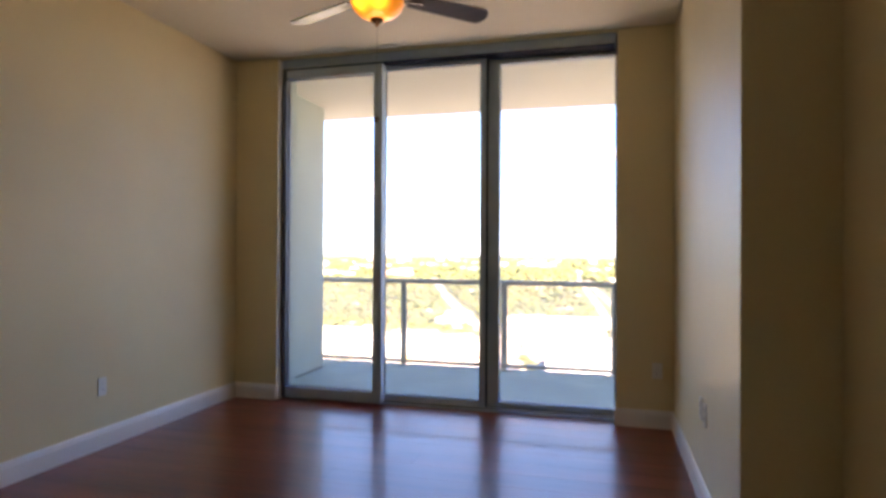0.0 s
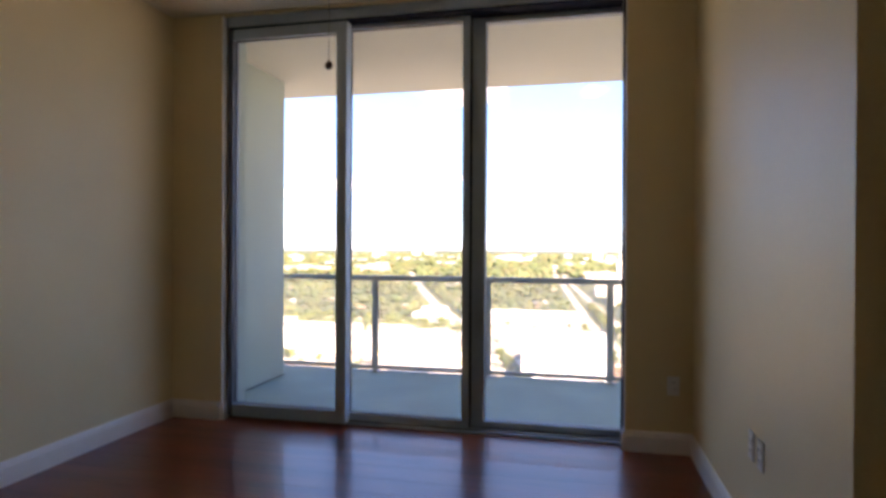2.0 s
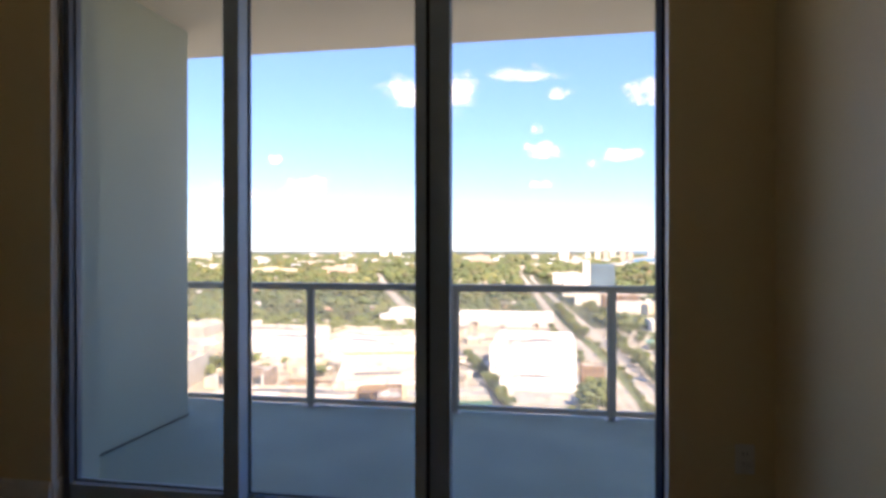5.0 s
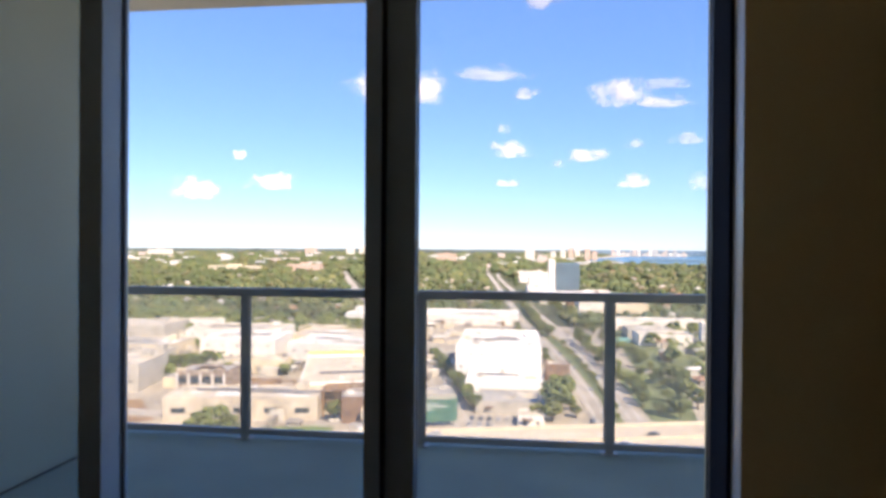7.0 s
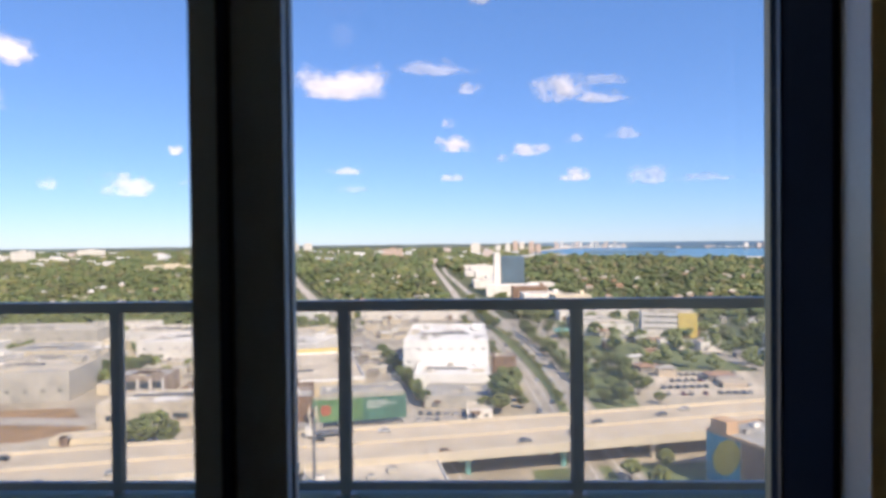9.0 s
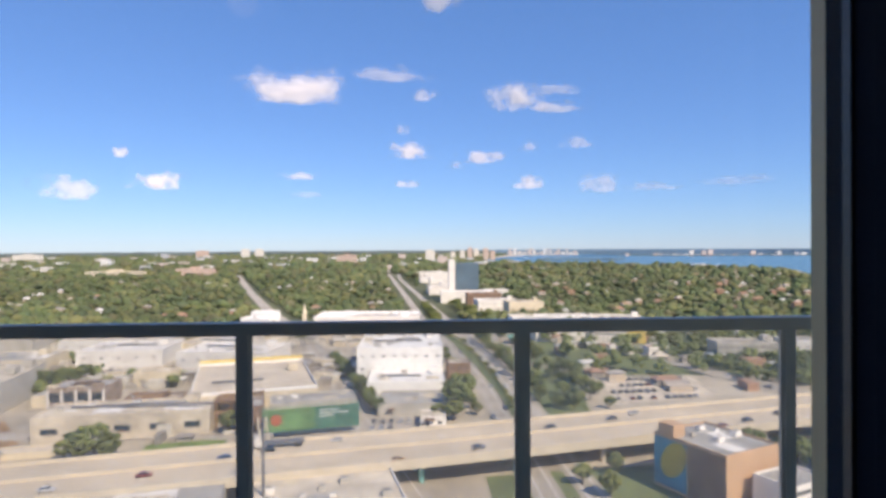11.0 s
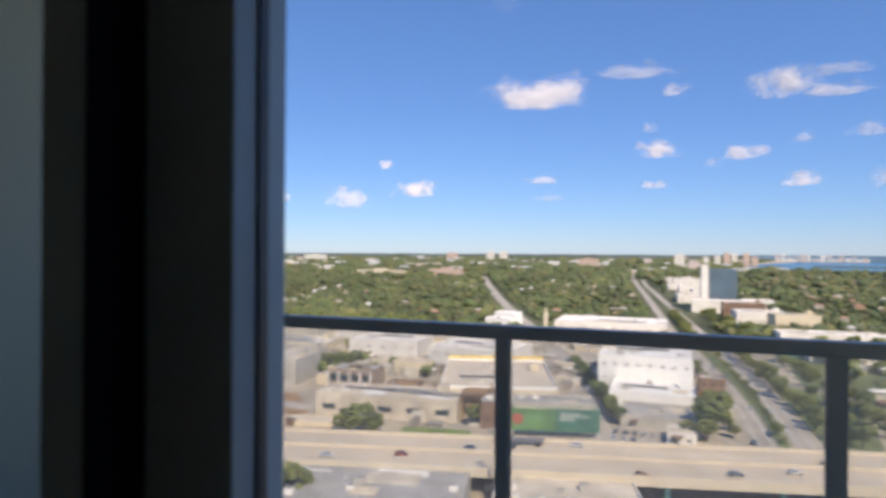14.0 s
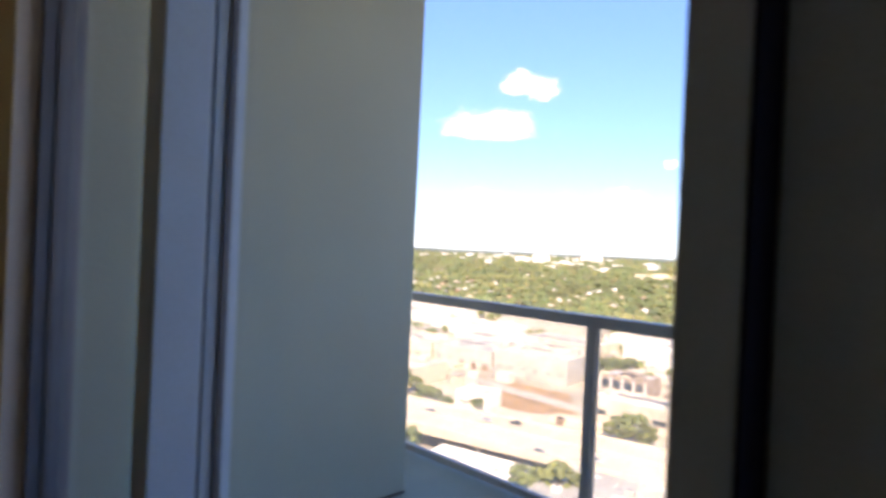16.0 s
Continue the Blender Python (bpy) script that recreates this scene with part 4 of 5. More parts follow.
B("shop", "pale stores beside the avenue", 12, 800, 40, 60, 9, 2, WHITE, WHITE, floors=1, bays=4, units=6)
for sx, sy, sw, sd, sh in ((14, 900, 34, 40, 9), (-2, 980, 40, 30, 12), (-18, 1060, 46, 36, 8), (-10, 1150, 60, 30, 14), (-28, 1280, 60, 40, 10), (62, 745, 30, 24, 9)):
    B("shop", "white commercial building beside the avenue", sx + 18, sy, sw, sd, sh, 3, WHITE, WHITE, floors=2, bays=5, units=4)
B("shop", "long white store with canopy", 74, 470, 70, 24, 7, 3, WHITE, WHITE, floors=1, bays=8, units=6)
B("shop", "white flat-roofed store before trees", 78, 398, 34, 22, 7, 2, WHITE, PALE_ROOF, floors=1, bays=5, units=4)
B("shop", "grey-roofed store beside the white one", 76, 428, 30, 20, 6.5, 2, GREY_WALL, GREY_ROOF, floors=1, bays=5, units=4)
ye = B("office_block", "white office block with a yellow end wall", 115, 394, 33, 28, 15, -12, WHITE, PALE_ROOF, floors=4, bays=8, side_bays=6, units=5, strip_win=True)
box("end_wall", YELLOW, ye, 22, 33.5, -0.5, -0.07, 0, 15.8)
B("office_block", "pale green-grey office with rows of windows", 163, 322, 34, 18, 10, -8, GREY_WALL, PALE_ROOF, floors=3, bays=11, side_bays=4, units=4)
B("office_block", "long low white offices before the woods", 206, 330, 60, 20, 9, -12, WHITE, GREY_ROOF, floors=2, bays=14, units=5)
B("house", "small white kiosk among palms", 112, 348, 14, 9, 4.5, 0, WHITE, WHITE, floors=1, bays=2, units=1)
B("house", "red and white snack bar", 132, 340, 12, 9, 5, 0, WHITE, TERRACOTTA, floors=1, bays=2, units=0)
B("warehouse", "low pale shed by the highway ramp", 205, 258, 40, 12, 5, 10, WHITE, PALE_ROOF, floors=1, bays=5, units=2)
B("villa_block", "pink waterside villas with terracotta roofs", 440, 560, 40, 22, 10, 20, PINK, TERRACOTTA, floors=3, bays=7, units=2)
B("villa_block", "pink waterside villas with terracotta roofs", 395, 575, 34, 20, 9, 10, PINK, TERRACOTTA, floors=3, bays=6, units=2)

# office with the mural, near side of the highway
mo = B("mural_building", "tan office block with a blue and gold mural", 73.5, 138, 19, 22, 13.6, 25, TAN, GREY_ROOF, floors=5, bays=0, side_bays=0, units=7, parapet=0.6)
# brown sheet over the tan side wall: shade away from the sun, as colour
box("side_shade_sheet", BROWN, mo, -0.1, -0.02, 0.2, 11, 0, 13.5)
mural = box("mural", MURAL_BLUE, mo, -0.2, -0.02, 11.4, 21.8, 1, 13.3)
bm = bmesh.new()
lathe(bm, ((0.0, -0.04), (3.6, -0.04), (3.6, 0.04), (0.0, 0.04)), 20)
gold = part("round_shape", bm, MURAL_GOLD, mural)
gold.matrix_basis = Matrix.Translation((-0.26, 15.4, 8.4)) @ Matrix.Rotation(radians(90), 4, "Y") @ Matrix.Rotation(radians(35), 4, "Z") @ Matrix.Diagonal((1.5, 0.95, 1, 1))
box("stair_head", TAN, mo, 0.5, 4.5, 16, 21, 13.7, 16.9)
B("office_annex", "white annex stepped before the tan block", 84.5, 130, 14, 10, 9, 25, WHITE, GREY_ROOF, floors=4, bays=3, side_bays=2, units=1, strip_win=True)
# roofs on the near side of the highway
B("warehouse", "pale flat roof before the highway", -34, 128, 34, 26, 6, 13, WHITE, PALE_ROOF, floors=1, bays=5, units=9)
B("warehouse", "grey and white roofs before the highway", -84, 112, 46, 28, 6.5, 13, GREY_WALL, GREY_ROOF, floors=1, bays=6, units=7)
B("warehouse", "white roof beside the lower trees", -116, 98, 28, 24, 5.5, 13, WHITE, WHITE, floors=1, bays=4, units=4)

# radio mast beside the highway
mast = empty("utility_mast", "grey steel mast with panel antennas", "mast", at=(-34, 140, G))
bm = bmesh.new()
lathe(bm, ((0.0, 0), (0.45, 0), (0.3, 24), (0.0, 24)), 8)
part("pole", bm, STEEL, mast)
for k in range(6):
    a = k * math.pi / 3
    p = part("antenna", (lambda m: (add_box(m, -0.2, 0.2, -0.1, 0.1, -1.4, 1.4), m)[1])(bmesh.new()), PALE_ROOF, mast)
    p.matrix_basis = Matrix.Translation((1.1 * math.cos(a), 1.1 * math.sin(a), 20.5 + 2.4 * (k % 2))) @ Matrix.Rotation(a, 4, "Z")
    part("bracket", (lambda m: (add_box(m, 0.2, 1.0, -0.06, 0.06, 20.4 + 2.4 * (k % 2), 20.6 + 2.4 * (k % 2)), m)[1])(bmesh.new()), STEEL, mast).rotation_euler = (0, 0, a)


# ---- cars ----
def car(paint, label):
    c = empty("car", label, "car")
    bm = bmesh.new()
    prof = [(-2.25, 0.35), (-2.25, 0.85), (-1.6, 0.95), (1.0, 0.95), (2.2, 0.78), (2.28, 0.35)]
    a = [bm.verts.new((x, -0.88, z)) for x, z in prof]
    b = [bm.verts.new((x, 0.88, z)) for x, z in prof]
    for k in range(len(prof)):
        bm.faces.new((a[k], a[(k + 1) % len(a)], b[(k + 1) % len(a)], b[k]))
    bm.faces.new(a[::-1])
    bm.faces.new(b)
    bmesh.ops.recalc_face_normals(bm, faces=bm.faces[:])
    part("body", bm, paint, c)
    bm = bmesh.new()
    lo = [bm.verts.new((x, y, 0.95)) for x, y in ((-1.75, -0.82), (1.05, -0.82), (1.05, 0.82), (-1.75, 0.82))]
    hi = [bm.verts.new((x, y, 1.42)) for x, y in ((-1.2, -0.66), (0.35, -0.66), (0.35, 0.66), (-1.2, 0.66))]
    for k in range(4):
        bm.faces.new((lo[k], lo[(k + 1) % 4], hi[(k + 1) % 4], hi[k]))
    bm.faces.new(hi)
    cab = part("cabin_glass", bm, DARK_GLASS, c)
    part("roof", (lambda m: (add_box(m, -1.22, 0.37, -0.67, 0.67, 1.42, 1.47), m)[1])(bmesh.new()), paint, c)
    for wx in (-1.4, 1.4):
        for wy in (-0.82, 0.82):
            bm = bmesh.new()
            lathe(bm, ((0.0, -0.11), (0.33, -0.11), (0.33, 0.11), (0.0, 0.11)), 10)
            w = part("wheel", bm, TYRE, c)
            w.matrix_basis = pose(wx, wy, 0.33, 90, 0, 0)
    return c


CARS = [car(p, l) for p, l in zip(CAR_PAINT, ("white saloon car on the highway", "black saloon car on the highway", "dark red saloon car on the highway",
                                              "grey saloon car on the highway", "orange taxi saloon on the highway", "dark blue saloon car on the highway"))]
rnd = random.Random(5)
used = set()


def place_car(i, m):
    if i in used:
        return copy_thing(CARS[i], m)
    used.add(i)
    CARS[i].matrix_basis = m @ Matrix.Scale(0.84, 4)
    return CARS[i]


def on_line(line, s, off, z, flip):
    pts = along(line, off)
    for a, b in zip(pts, pts[1:]):
        if s <= (b - a).length:
            d = (b - a).normalized()
            p = a + d * s
            return pose(p.x, p.y, z, 0, 0, math.degrees(math.atan2(d.y, d.x)) + (180 if flip else 0))
        s -= (b - a).length
    return None


for k in range(30):
    off = (-11.2, -7.9, -4.5, 3.0, 6.0, 9.4)[k % 6]
    m = on_line(HIGHWAY, 330 + k * 16.5 + rnd.uniform(-5, 5), off, DECK_Z + 0.04, off > 0)
    if m:
        tagged(place_car((0, 1, 3, 0, 2, 5, 1, 0, 4, 3)[k % 10], m), group="cars on the highway")
for line, n, z in ((AVENUE, 16, G + 0.3), (AVENUE_2, 12, G + 0.3), (STREET, 18, G + 0.33), (ROAD_E, 6, G + 0.3)):
    for k in range(n):
        off = rnd.choice((-3.2, 3.2))
        m = on_line(line, 90 + k * 24 + rnd.uniform(-8, 8), off, z, off > 0)
        if m:
            tagged(place_car(rnd.choice((0, 1, 3, 0, 3, 5)), m), "saloon car driving on a town road", group="cars on the roads")
for row in range(4):
    for k in range(13):
        if rnd.random() < 0.75:
            tagged(place_car(rnd.choice((0, 1, 3, 0, 3, 5, 2)), pose(83 + k * 3.1 + row * 1.6, 245 + row * 11.5 + k * 0.3, G + 0.16, 0, 0, 84 + rnd.uniform(-3, 3))),
                   "parked saloon car in the car park", group="parked cars")
for row in range(2):
    for k in range(8):
        if rnd.random() < 0.7:
            tagged(place_car(rnd.choice((0, 1, 3, 0, 3)), pose(-18 + k * 3.2, 210 + row * 8, G + 0.16, 0, 0, 90)), "parked saloon car in the car park", group="parked cars")

truck = empty("flatbed_truck", "white truck with a long dark flatbed trailer", "truck")
truck.matrix_basis = on_line(HIGHWAY, 592, 9.4, DECK_Z + 0.03, True)
box("cab", WHITE, truck, 4.6, 7.0, -1.2, 1.2, 0.6, 3.1, 0.15)
box("windscreen", DARK_GLASS, truck, 6.98, 7.03, -1.0, 1.0, 1.9, 2.8)
box("trailer", STEEL, truck, -6.5, 4.4, -1.2, 1.2, 1.0, 1.7, 0.05)
for wx in (-5.4, -4.3, 3.2, 5.8):
    for wy in (-1.05, 1.05):
        bm = bmesh.new()
        lathe(bm, ((0.0, -0.15), (0.5, -0.15), (0.5, 0.15), (0.0, 0.15)), 12)
        part("wheel", bm, TYRE, truck).matrix_basis = pose(wx, wy, 0.5, 90, 0, 0)


# ---- trees ----
ICO = bmesh.new()
bmesh.ops.create_icosphere(ICO, subdivisions=1, radius=1)
ICO_V = np.array([v.co[:] for v in ICO.verts])
ICO_F = np.array([[v.index for v in f.verts] for f in ICO.faces])
ICO.free()


def clumps(name, mat, centres, radii, squash, rng, parent=None):
    """Many rough leaf clumps in one mesh."""
    n, nv, nf = len(centres), len(ICO_V), len(ICO_F)
    jitter = 1 + rng.uniform(-0.32, 0.32, (n, nv, 1))
    v = ICO_V[None] * jitter * np.asarray(radii)[:, None, None]
    v[:, :, 2] *= np.asarray(squash)[:, None]
    v = (v + np.asarray(centres)[:, None, :]).reshape(-1, 3)
    f = (ICO_F[None] + (np.arange(n) * nv)[:, None, None]).reshape(-1)
    me = bpy.data.meshes.new(name)
    me.vertices.add(len(v))
    me.vertices.foreach_set("co", v.ravel())
    me.loops.add(len(f))
    me.loops.foreach_set("vertex_index", f.astype(np.int32))
    me.polygons.add(n * nf)
    me.polygons.foreach_set("loop_start", np.arange(0, len(f), 3, dtype=np.int32))
    me.update(calc_edges=True)
    me.materials.append(mat)
    ob = new(name, me)
    ob.parent = parent
    return ob


def tree(seed, mat, label, h=10.0, spread=5.0):
    rng = np.random.default_rng(seed)
    t = empty("tree", label, "tree")
    bm = bmesh.new()
    lathe(bm, ((0.0, -0.3), (0.45, -0.3), (0.3, h * 0.25), (0.16, h * 0.6), (0.0, h * 0.62)), 8)
    for k in range(6):
        a, z = rng.uniform(0, 6.28), h * rng.uniform(0.25, 0.45)
        d = Vector((math.cos(a), math.sin(a), 0.9)).normalized()
        s = Vector((0, 0, z))
        e = s + d * spread * 0.7
        side = d.cross(Vector((0, 0, 1))).normalized()
        up = side.cross(d)
        ring = [[bm.verts.new(p + (side * math.cos(q) + up * math.sin(q)) * r) for q in (0, 2.1, 4.2)] for p, r in ((s, 0.16), (e, 0.05))]
        for q in range(3):
            bm.faces.new((ring[0][q], ring[0][(q + 1) % 3], ring[1][(q + 1) % 3], ring[1][q]))
    part("trunk", bm, BARK, t)
    n = 75
    u = rng.normal(size=(n, 3))
    u /= np.linalg.norm(u, axis=1)[:, None]
    rad = rng.uniform(0.45, 1.0, n) ** 0.6
    c = u * rad[:, None] * np.array([spread, spread, h * 0.34]) * 0.85 + np.array([0, 0, h * 0.64])
    clumps("crown", mat, c, rng.uniform(0.12, 0.25, n) * spread, rng.uniform(0.55, 0.85, n), rng, t)
    return t


TREES = [tree(11, LEAF[0], "broad green shade tree in the town", 11, 5.5), tree(12, LEAF[1], "light green spreading tree in the town", 9, 5.0),
         tree(13, LEAF[2], "dark green dense tree in the town", 12, 5.0), tree(14, LEAF[1], "small yellow-green tree in the town", 7, 3.6)]
first = set()


def plant(i, x, y, s=1.0, base=G):
    m = pose(x, y, base, 0, 0, rnd.uniform(0, 360))
    if i not in first:
        first.add(i)
        TREES[i].matrix_basis = m @ Matrix.Scale(s, 4)
        return
    t = copy_thing(TREES[i], m)
    t.scale = (s, s, s * rnd.uniform(0.85, 1.15))


for i, x, y, s in ((0, -97, 186, 1.0), (2, -102, 185, 0.75), (1, -92, 186, 0.85), (3, -98, 182, 1.0), (3, -104, 183, 0.9), (3, -91, 182, 0.9), (2, 15, 226, 1.25), (0, 18, 236, 1.2), (1, 14, 219, 0.9), (2, 20, 246, 1.1), (1, 22, 262, 0.9), (1, 9, 222, 0.7),
                   (1, -152, 116, 1.2), (1, -140, 112, 1.3), (0, -128, 112, 1.1), (1, -163, 113, 1.1), (1, -83, 124, 1.2), (0, -90, 120, 1.0), (3, -63, 207, 1.1),
                   (3, -52, 214, 1.2), (1, 50, 150, 0.7), (3, 45, 158, 0.8), (3, 56, 165, 0.8), (2, 96, 168, 1.0), (0, 104, 160, 1.1), (2, 118, 165, 1.0), (1, 130, 170, 1.0)):
    plant(i, x, y, s)
for k in range(22):                                   # the row along the street
    y = 228 + k * 5.2
    plant(rnd.choice((0, 2, 2)), -14 - (y - 228) * 0.30 + rnd.uniform(-1, 1), y, rnd.uniform(0.5, 0.72))
for k in range(46):                                   # between and beside the two avenues
    y = 235 + k * 9
    plant(rnd.choice((0, 1, 2)), (53 if y < 420 else 33) - (y - 235) * 0.07 + rnd.uniform(-2, 3), y + rnd.uniform(-3, 3), rnd.uniform(0.5, 0.9))
    plant(rnd.choice((0, 1, 2)), 78 - (y - 235) * 0.10 + rnd.uniform(-6, 6), y + rnd.uniform(-3, 3), rnd.uniform(0.5, 1.0))
for k in range(26):                                   # small trees on the strip and beside the avenue
    y = 226 + k * 9.5
    plant(rnd.choice((1, 3)), float(np.interp(y, [215, 296, 383, 499], [38.2, 37, 30, 12])), y, rnd.uniform(0.3, 0.5))
    plant(rnd.choice((0, 1, 2)), float(np.interp(y, [215, 318, 499], [22, 19, -6])) + rnd.uniform(-3, 2.5), y, rnd.uniform(0.35, 0.65))
for k in range(17):                                   # thick planting between the avenue and the car park
    plant(rnd.choice((0, 1, 2)), rnd.uniform(54, 79), rnd.uniform(228, 330), rnd.uniform(0.4, 0.75))
grove = []                                            # gardens and yards: trees too many to count
for k in range(210):
    grove.append((rnd.uniform(84, 330), rnd.uniform(292, 475), rnd.uniform(0.6, 1.15)))
for k in range(60):
    grove.append((rnd.uniform(155, 330), rnd.uniform(240, 320), rnd.uniform(0.5, 0.9)))
for k in range(330):
    grove.append((rnd.uniform(-440, -70), rnd.choice((rnd.uniform(276, 300), rnd.uniform(335, 350), rnd.uniform(384, 470), rnd.uniform(430, 480))), rnd.uniform(0.4, 0.9)))
for k in range(300):
    grove.append((rnd.uniform(-450, -112), rnd.uniform(392, 484), rnd.uniform(0.5, 1.0)))
for k in range(70):
    grove.append((rnd.uniform(-430, -150), rnd.choice((rnd.uniform(258, 270), rnd.uniform(334, 350))), rnd.uniform(0.5, 0.9)))
grng = np.random.default_rng(8)
gc, gr = [], []
for gx, gy, gs in grove:
    u = grng.normal(size=(16, 3))
    u /= np.linalg.norm(u, axis=1)[:, None]
    gc.append(u * grng.uniform(0.5, 1.0, (16, 1)) * np.array([4.2, 4.2, 2.9]) * gs + np.array([gx, gy, G + 5.2 * gs]))
    gr.append(grng.uniform(1.0, 2.0, 16) * gs)
gc, gr = np.concatenate(gc), np.concatenate(gr)
tagged(clumps("garden_trees", LEAF[0], gc, gr, grng.uniform(0.6, 0.9, len(gr)), grng), "green garden trees between the low buildings", "trees", kind="stuff")
for k in range(16):
    plant(rnd.choice((0, 1, 2)), rnd.uniform(-172, -153), rnd.uniform(266, 300), rnd.uniform(0.5, 0.9))
for k in range(20):
    plant(rnd.choice((0, 1, 2)), rnd.uniform(-240, -150), rnd.uniform(148, 172), rnd.uniform(0.5, 0.9))

# the suburb's tree cover
rng = np.random.default_rng(3)
SHORE = [(4800, 420), (560, 560), (500, 640), (748, 1064), (961, 1519), (769, 1762), (333, 2268), (250, 2600), (420, 3400)]


def near_line(x, y, line, w):
    ok = np.ones(len(x), bool)
    for (ax, ay), (bx, by) in zip(line, line[1:]):
        t = np.clip(((x - ax) * (bx - ax) + (y - ay) * (by - ay)) / ((bx - ax) ** 2 + (by - ay) ** 2), 0, 1)
        ok &= np.hypot(x - ax - t * (bx - ax), y - ay - t * (by - ay)) > w
    return ok


def on_land(x, y):
    limit = np.interp(y, [400, 560, 640, 1064, 1519, 1762, 2268, 2600, 3400, 4800], [600, 540, 480, 720, 930, 740, 310, 230, 400, 700])
    return x < limit - 8


def scatter(n, y0, y1, power):
    y = y0 + (y1 - y0) * rng.uniform(0, 1, n) ** power
    x = rng.uniform(-1.35, 0.85, n) * y
    ok = on_land(x, y) & near_line(x, y, AVENUE, 13) & near_line(x, y, AVENUE_2, 13) & near_line(x, y, STREET, 12)
    ok &= ~((x > -100) & (x < 6) & (y > 478) & (y < 535)) & ~((x > 20) & (x < 125) & (y > 550) & (y < 735)) & ~((x > -152) & (x < -90) & (y > 475) & (y < 528)) & ~((x > -5) & (x < 80) & (y > 735) & (y < 1320))
    return x[ok], y[ok]


x, y = scatter(36000, 486, 2100, 1.5)
size = rng.uniform(1.8, 4.2, len(x)) * np.clip(y / 900, 0.85, 2.0)
size *= np.where(rng.uniform(0, 1, len(x)) < 0.16, rng.uniform(1.3, 1.9, len(x)), 1.0)
c = np.stack([x, y, G + size * 0.75 + rng.uniform(0, 2.4, len(x))], 1)
tagged(clumps("tree_cover", CANOPY, c, size, rng.uniform(0.45, 0.8, len(x)), rng), "dense green tree cover over the suburb", "trees", kind="stuff")
x, y = scatter(7500, 1900, 4700, 1.2)
size = rng.uniform(8, 18, len(x)) * np.clip(y / 2500, 0.9, 1.5)
c = np.stack([x, y, G + size * 0.3], 1)
tagged(clumps("far_tree_cover", CANOPY, c, size, rng.uniform(0.4, 0.65, len(x)), rng), "distant green woods towards the horizon", "trees", kind="stuff")


def blocks(name, mat, items, label, category):
    """Far houses or towers, too small to tell apart: walls, and a hipped roof where given."""
    bm = bmesh.new()
    for bx, by, w, d, h, r in items:
        add_box(bm, bx, bx + w, by, by + d, G - 1, G + h)
        if r:
            lo = [bm.verts.new(p) for p in ((bx - .6, by - .6, G + h), (bx + w + .6, by - .6, G + h), (bx + w + .6, by + d + .6, G + h), (bx - .6, by + d + .6, G + h))]
            hi = [bm.verts.new(p) for p in ((bx + w * .3, by + d / 2, G + h + r), (bx + w * .7, by + d / 2, G + h + r))]
            for q in ((lo[0], lo[1], hi[1], hi[0]), (lo[2], lo[3], hi[0], hi[1])):
                bm.faces.new(q)
            for q in ((lo[1], lo[2], hi[1]), (lo[3], lo[0], hi[0])):
                bm.faces.new(q)
    return tagged(part(name, bm, mat), label, category, kind="stuff")


x, y = scatter(560, 495, 2300, 1.2)
keep = (x < 0.1 * y) | (rng.uniform(0, 1, len(x)) < 0.3)
x, y = x[keep], y[keep]
blocks("suburb_houses", HOUSE_MIX, [(a, b, w, w * rnd.uniform(0.6, 1.0), rnd.uniform(3.4, 6.6), rnd.uniform(1.2, 2.4)) for a, b in zip(x, y) for w in (rnd.uniform(4, 8.5) * max(1, b / 1200),)],
       "small white and terracotta houses among trees", "houses")
x, y = scatter(300, 1500, 4600, 1.0)
blocks("far_blocks", TOWER_MIX, [(a, b, rnd.uniform(14, 48), 20, rnd.uniform(9, 20) * (1.0 if rnd.random() < 0.85 else 1.5), 0) for a, b in zip(x, y)],
       "pale far apartment blocks among the trees", "buildings")


yard = [(rnd.uniform(-430, -28), rnd.choice((rnd.uniform(150, 235), rnd.uniform(270, 300), rnd.uniform(300, 350), rnd.uniform(380, 470)))) for k in range(900)]
yard = [p for p in yard if not (-186 < p[0] < -127 and 178 < p[1] < 232) and not (p[1] < 190 and p[1] > 120 + (p[0] + 190) * 0.25)]
blocks("yard_clutter", YARD_MIX, [(a, b, rnd.uniform(1.5, 9), rnd.uniform(1.5, 7), rnd.uniform(1.0, 4.5), rnd.choice((0, 0, 0.8))) for a, b in yard],
       "sheds, crates and containers in the yards", "clutter")
blocks("garden_clutter", HOUSE_MIX, [(rnd.uniform(80, 330), rnd.choice((rnd.uniform(290, 470), rnd.uniform(245, 470))), w, rnd.uniform(3, 9), rnd.uniform(2, 5), rnd.choice((0, 1.2)))
                                      for k in range(130) for w in (rnd.uniform(3, 12),)], "small sheds and houses among garden trees", "clutter")


def far_block(label, x, y, w, h, mat, floors=4):
    b = empty("distant_building", label, "building", at=(x, y, G))
    box("wall", mat, b, -w / 2, w / 2, 0, 20, 0, h)
    for f in range(floors):
        box("window_band", GREY_WALL, b, -w / 2 + 1, w / 2 - 1, -0.3, 0.2, h * (f + 0.4) / floors, h * (f + 0.65) / floors)
    box("roof_house", mat, b, -w / 8, w / 8, 4, 14, h, h + 4)


far_block("salmon apartment building far off", -245, 2000, 62, 38, PINK)
far_block("long salmon building among the trees", -492, 1330, 80, 19, PINK)
far_block("long cream building among the trees", -648, 1300, 120, 15, CREAM)
far_block("salmon tower near the horizon", -1290, 3600, 70, 48, PINK)
far_block("white twin towers near the horizon", -1010, 3500, 45, 56, WHITE)
far_block("white twin towers near the horizon", -930, 3500, 45, 56, WHITE)
far_block("white hospital-like block far off", -1480, 1950, 70, 42, WHITE)
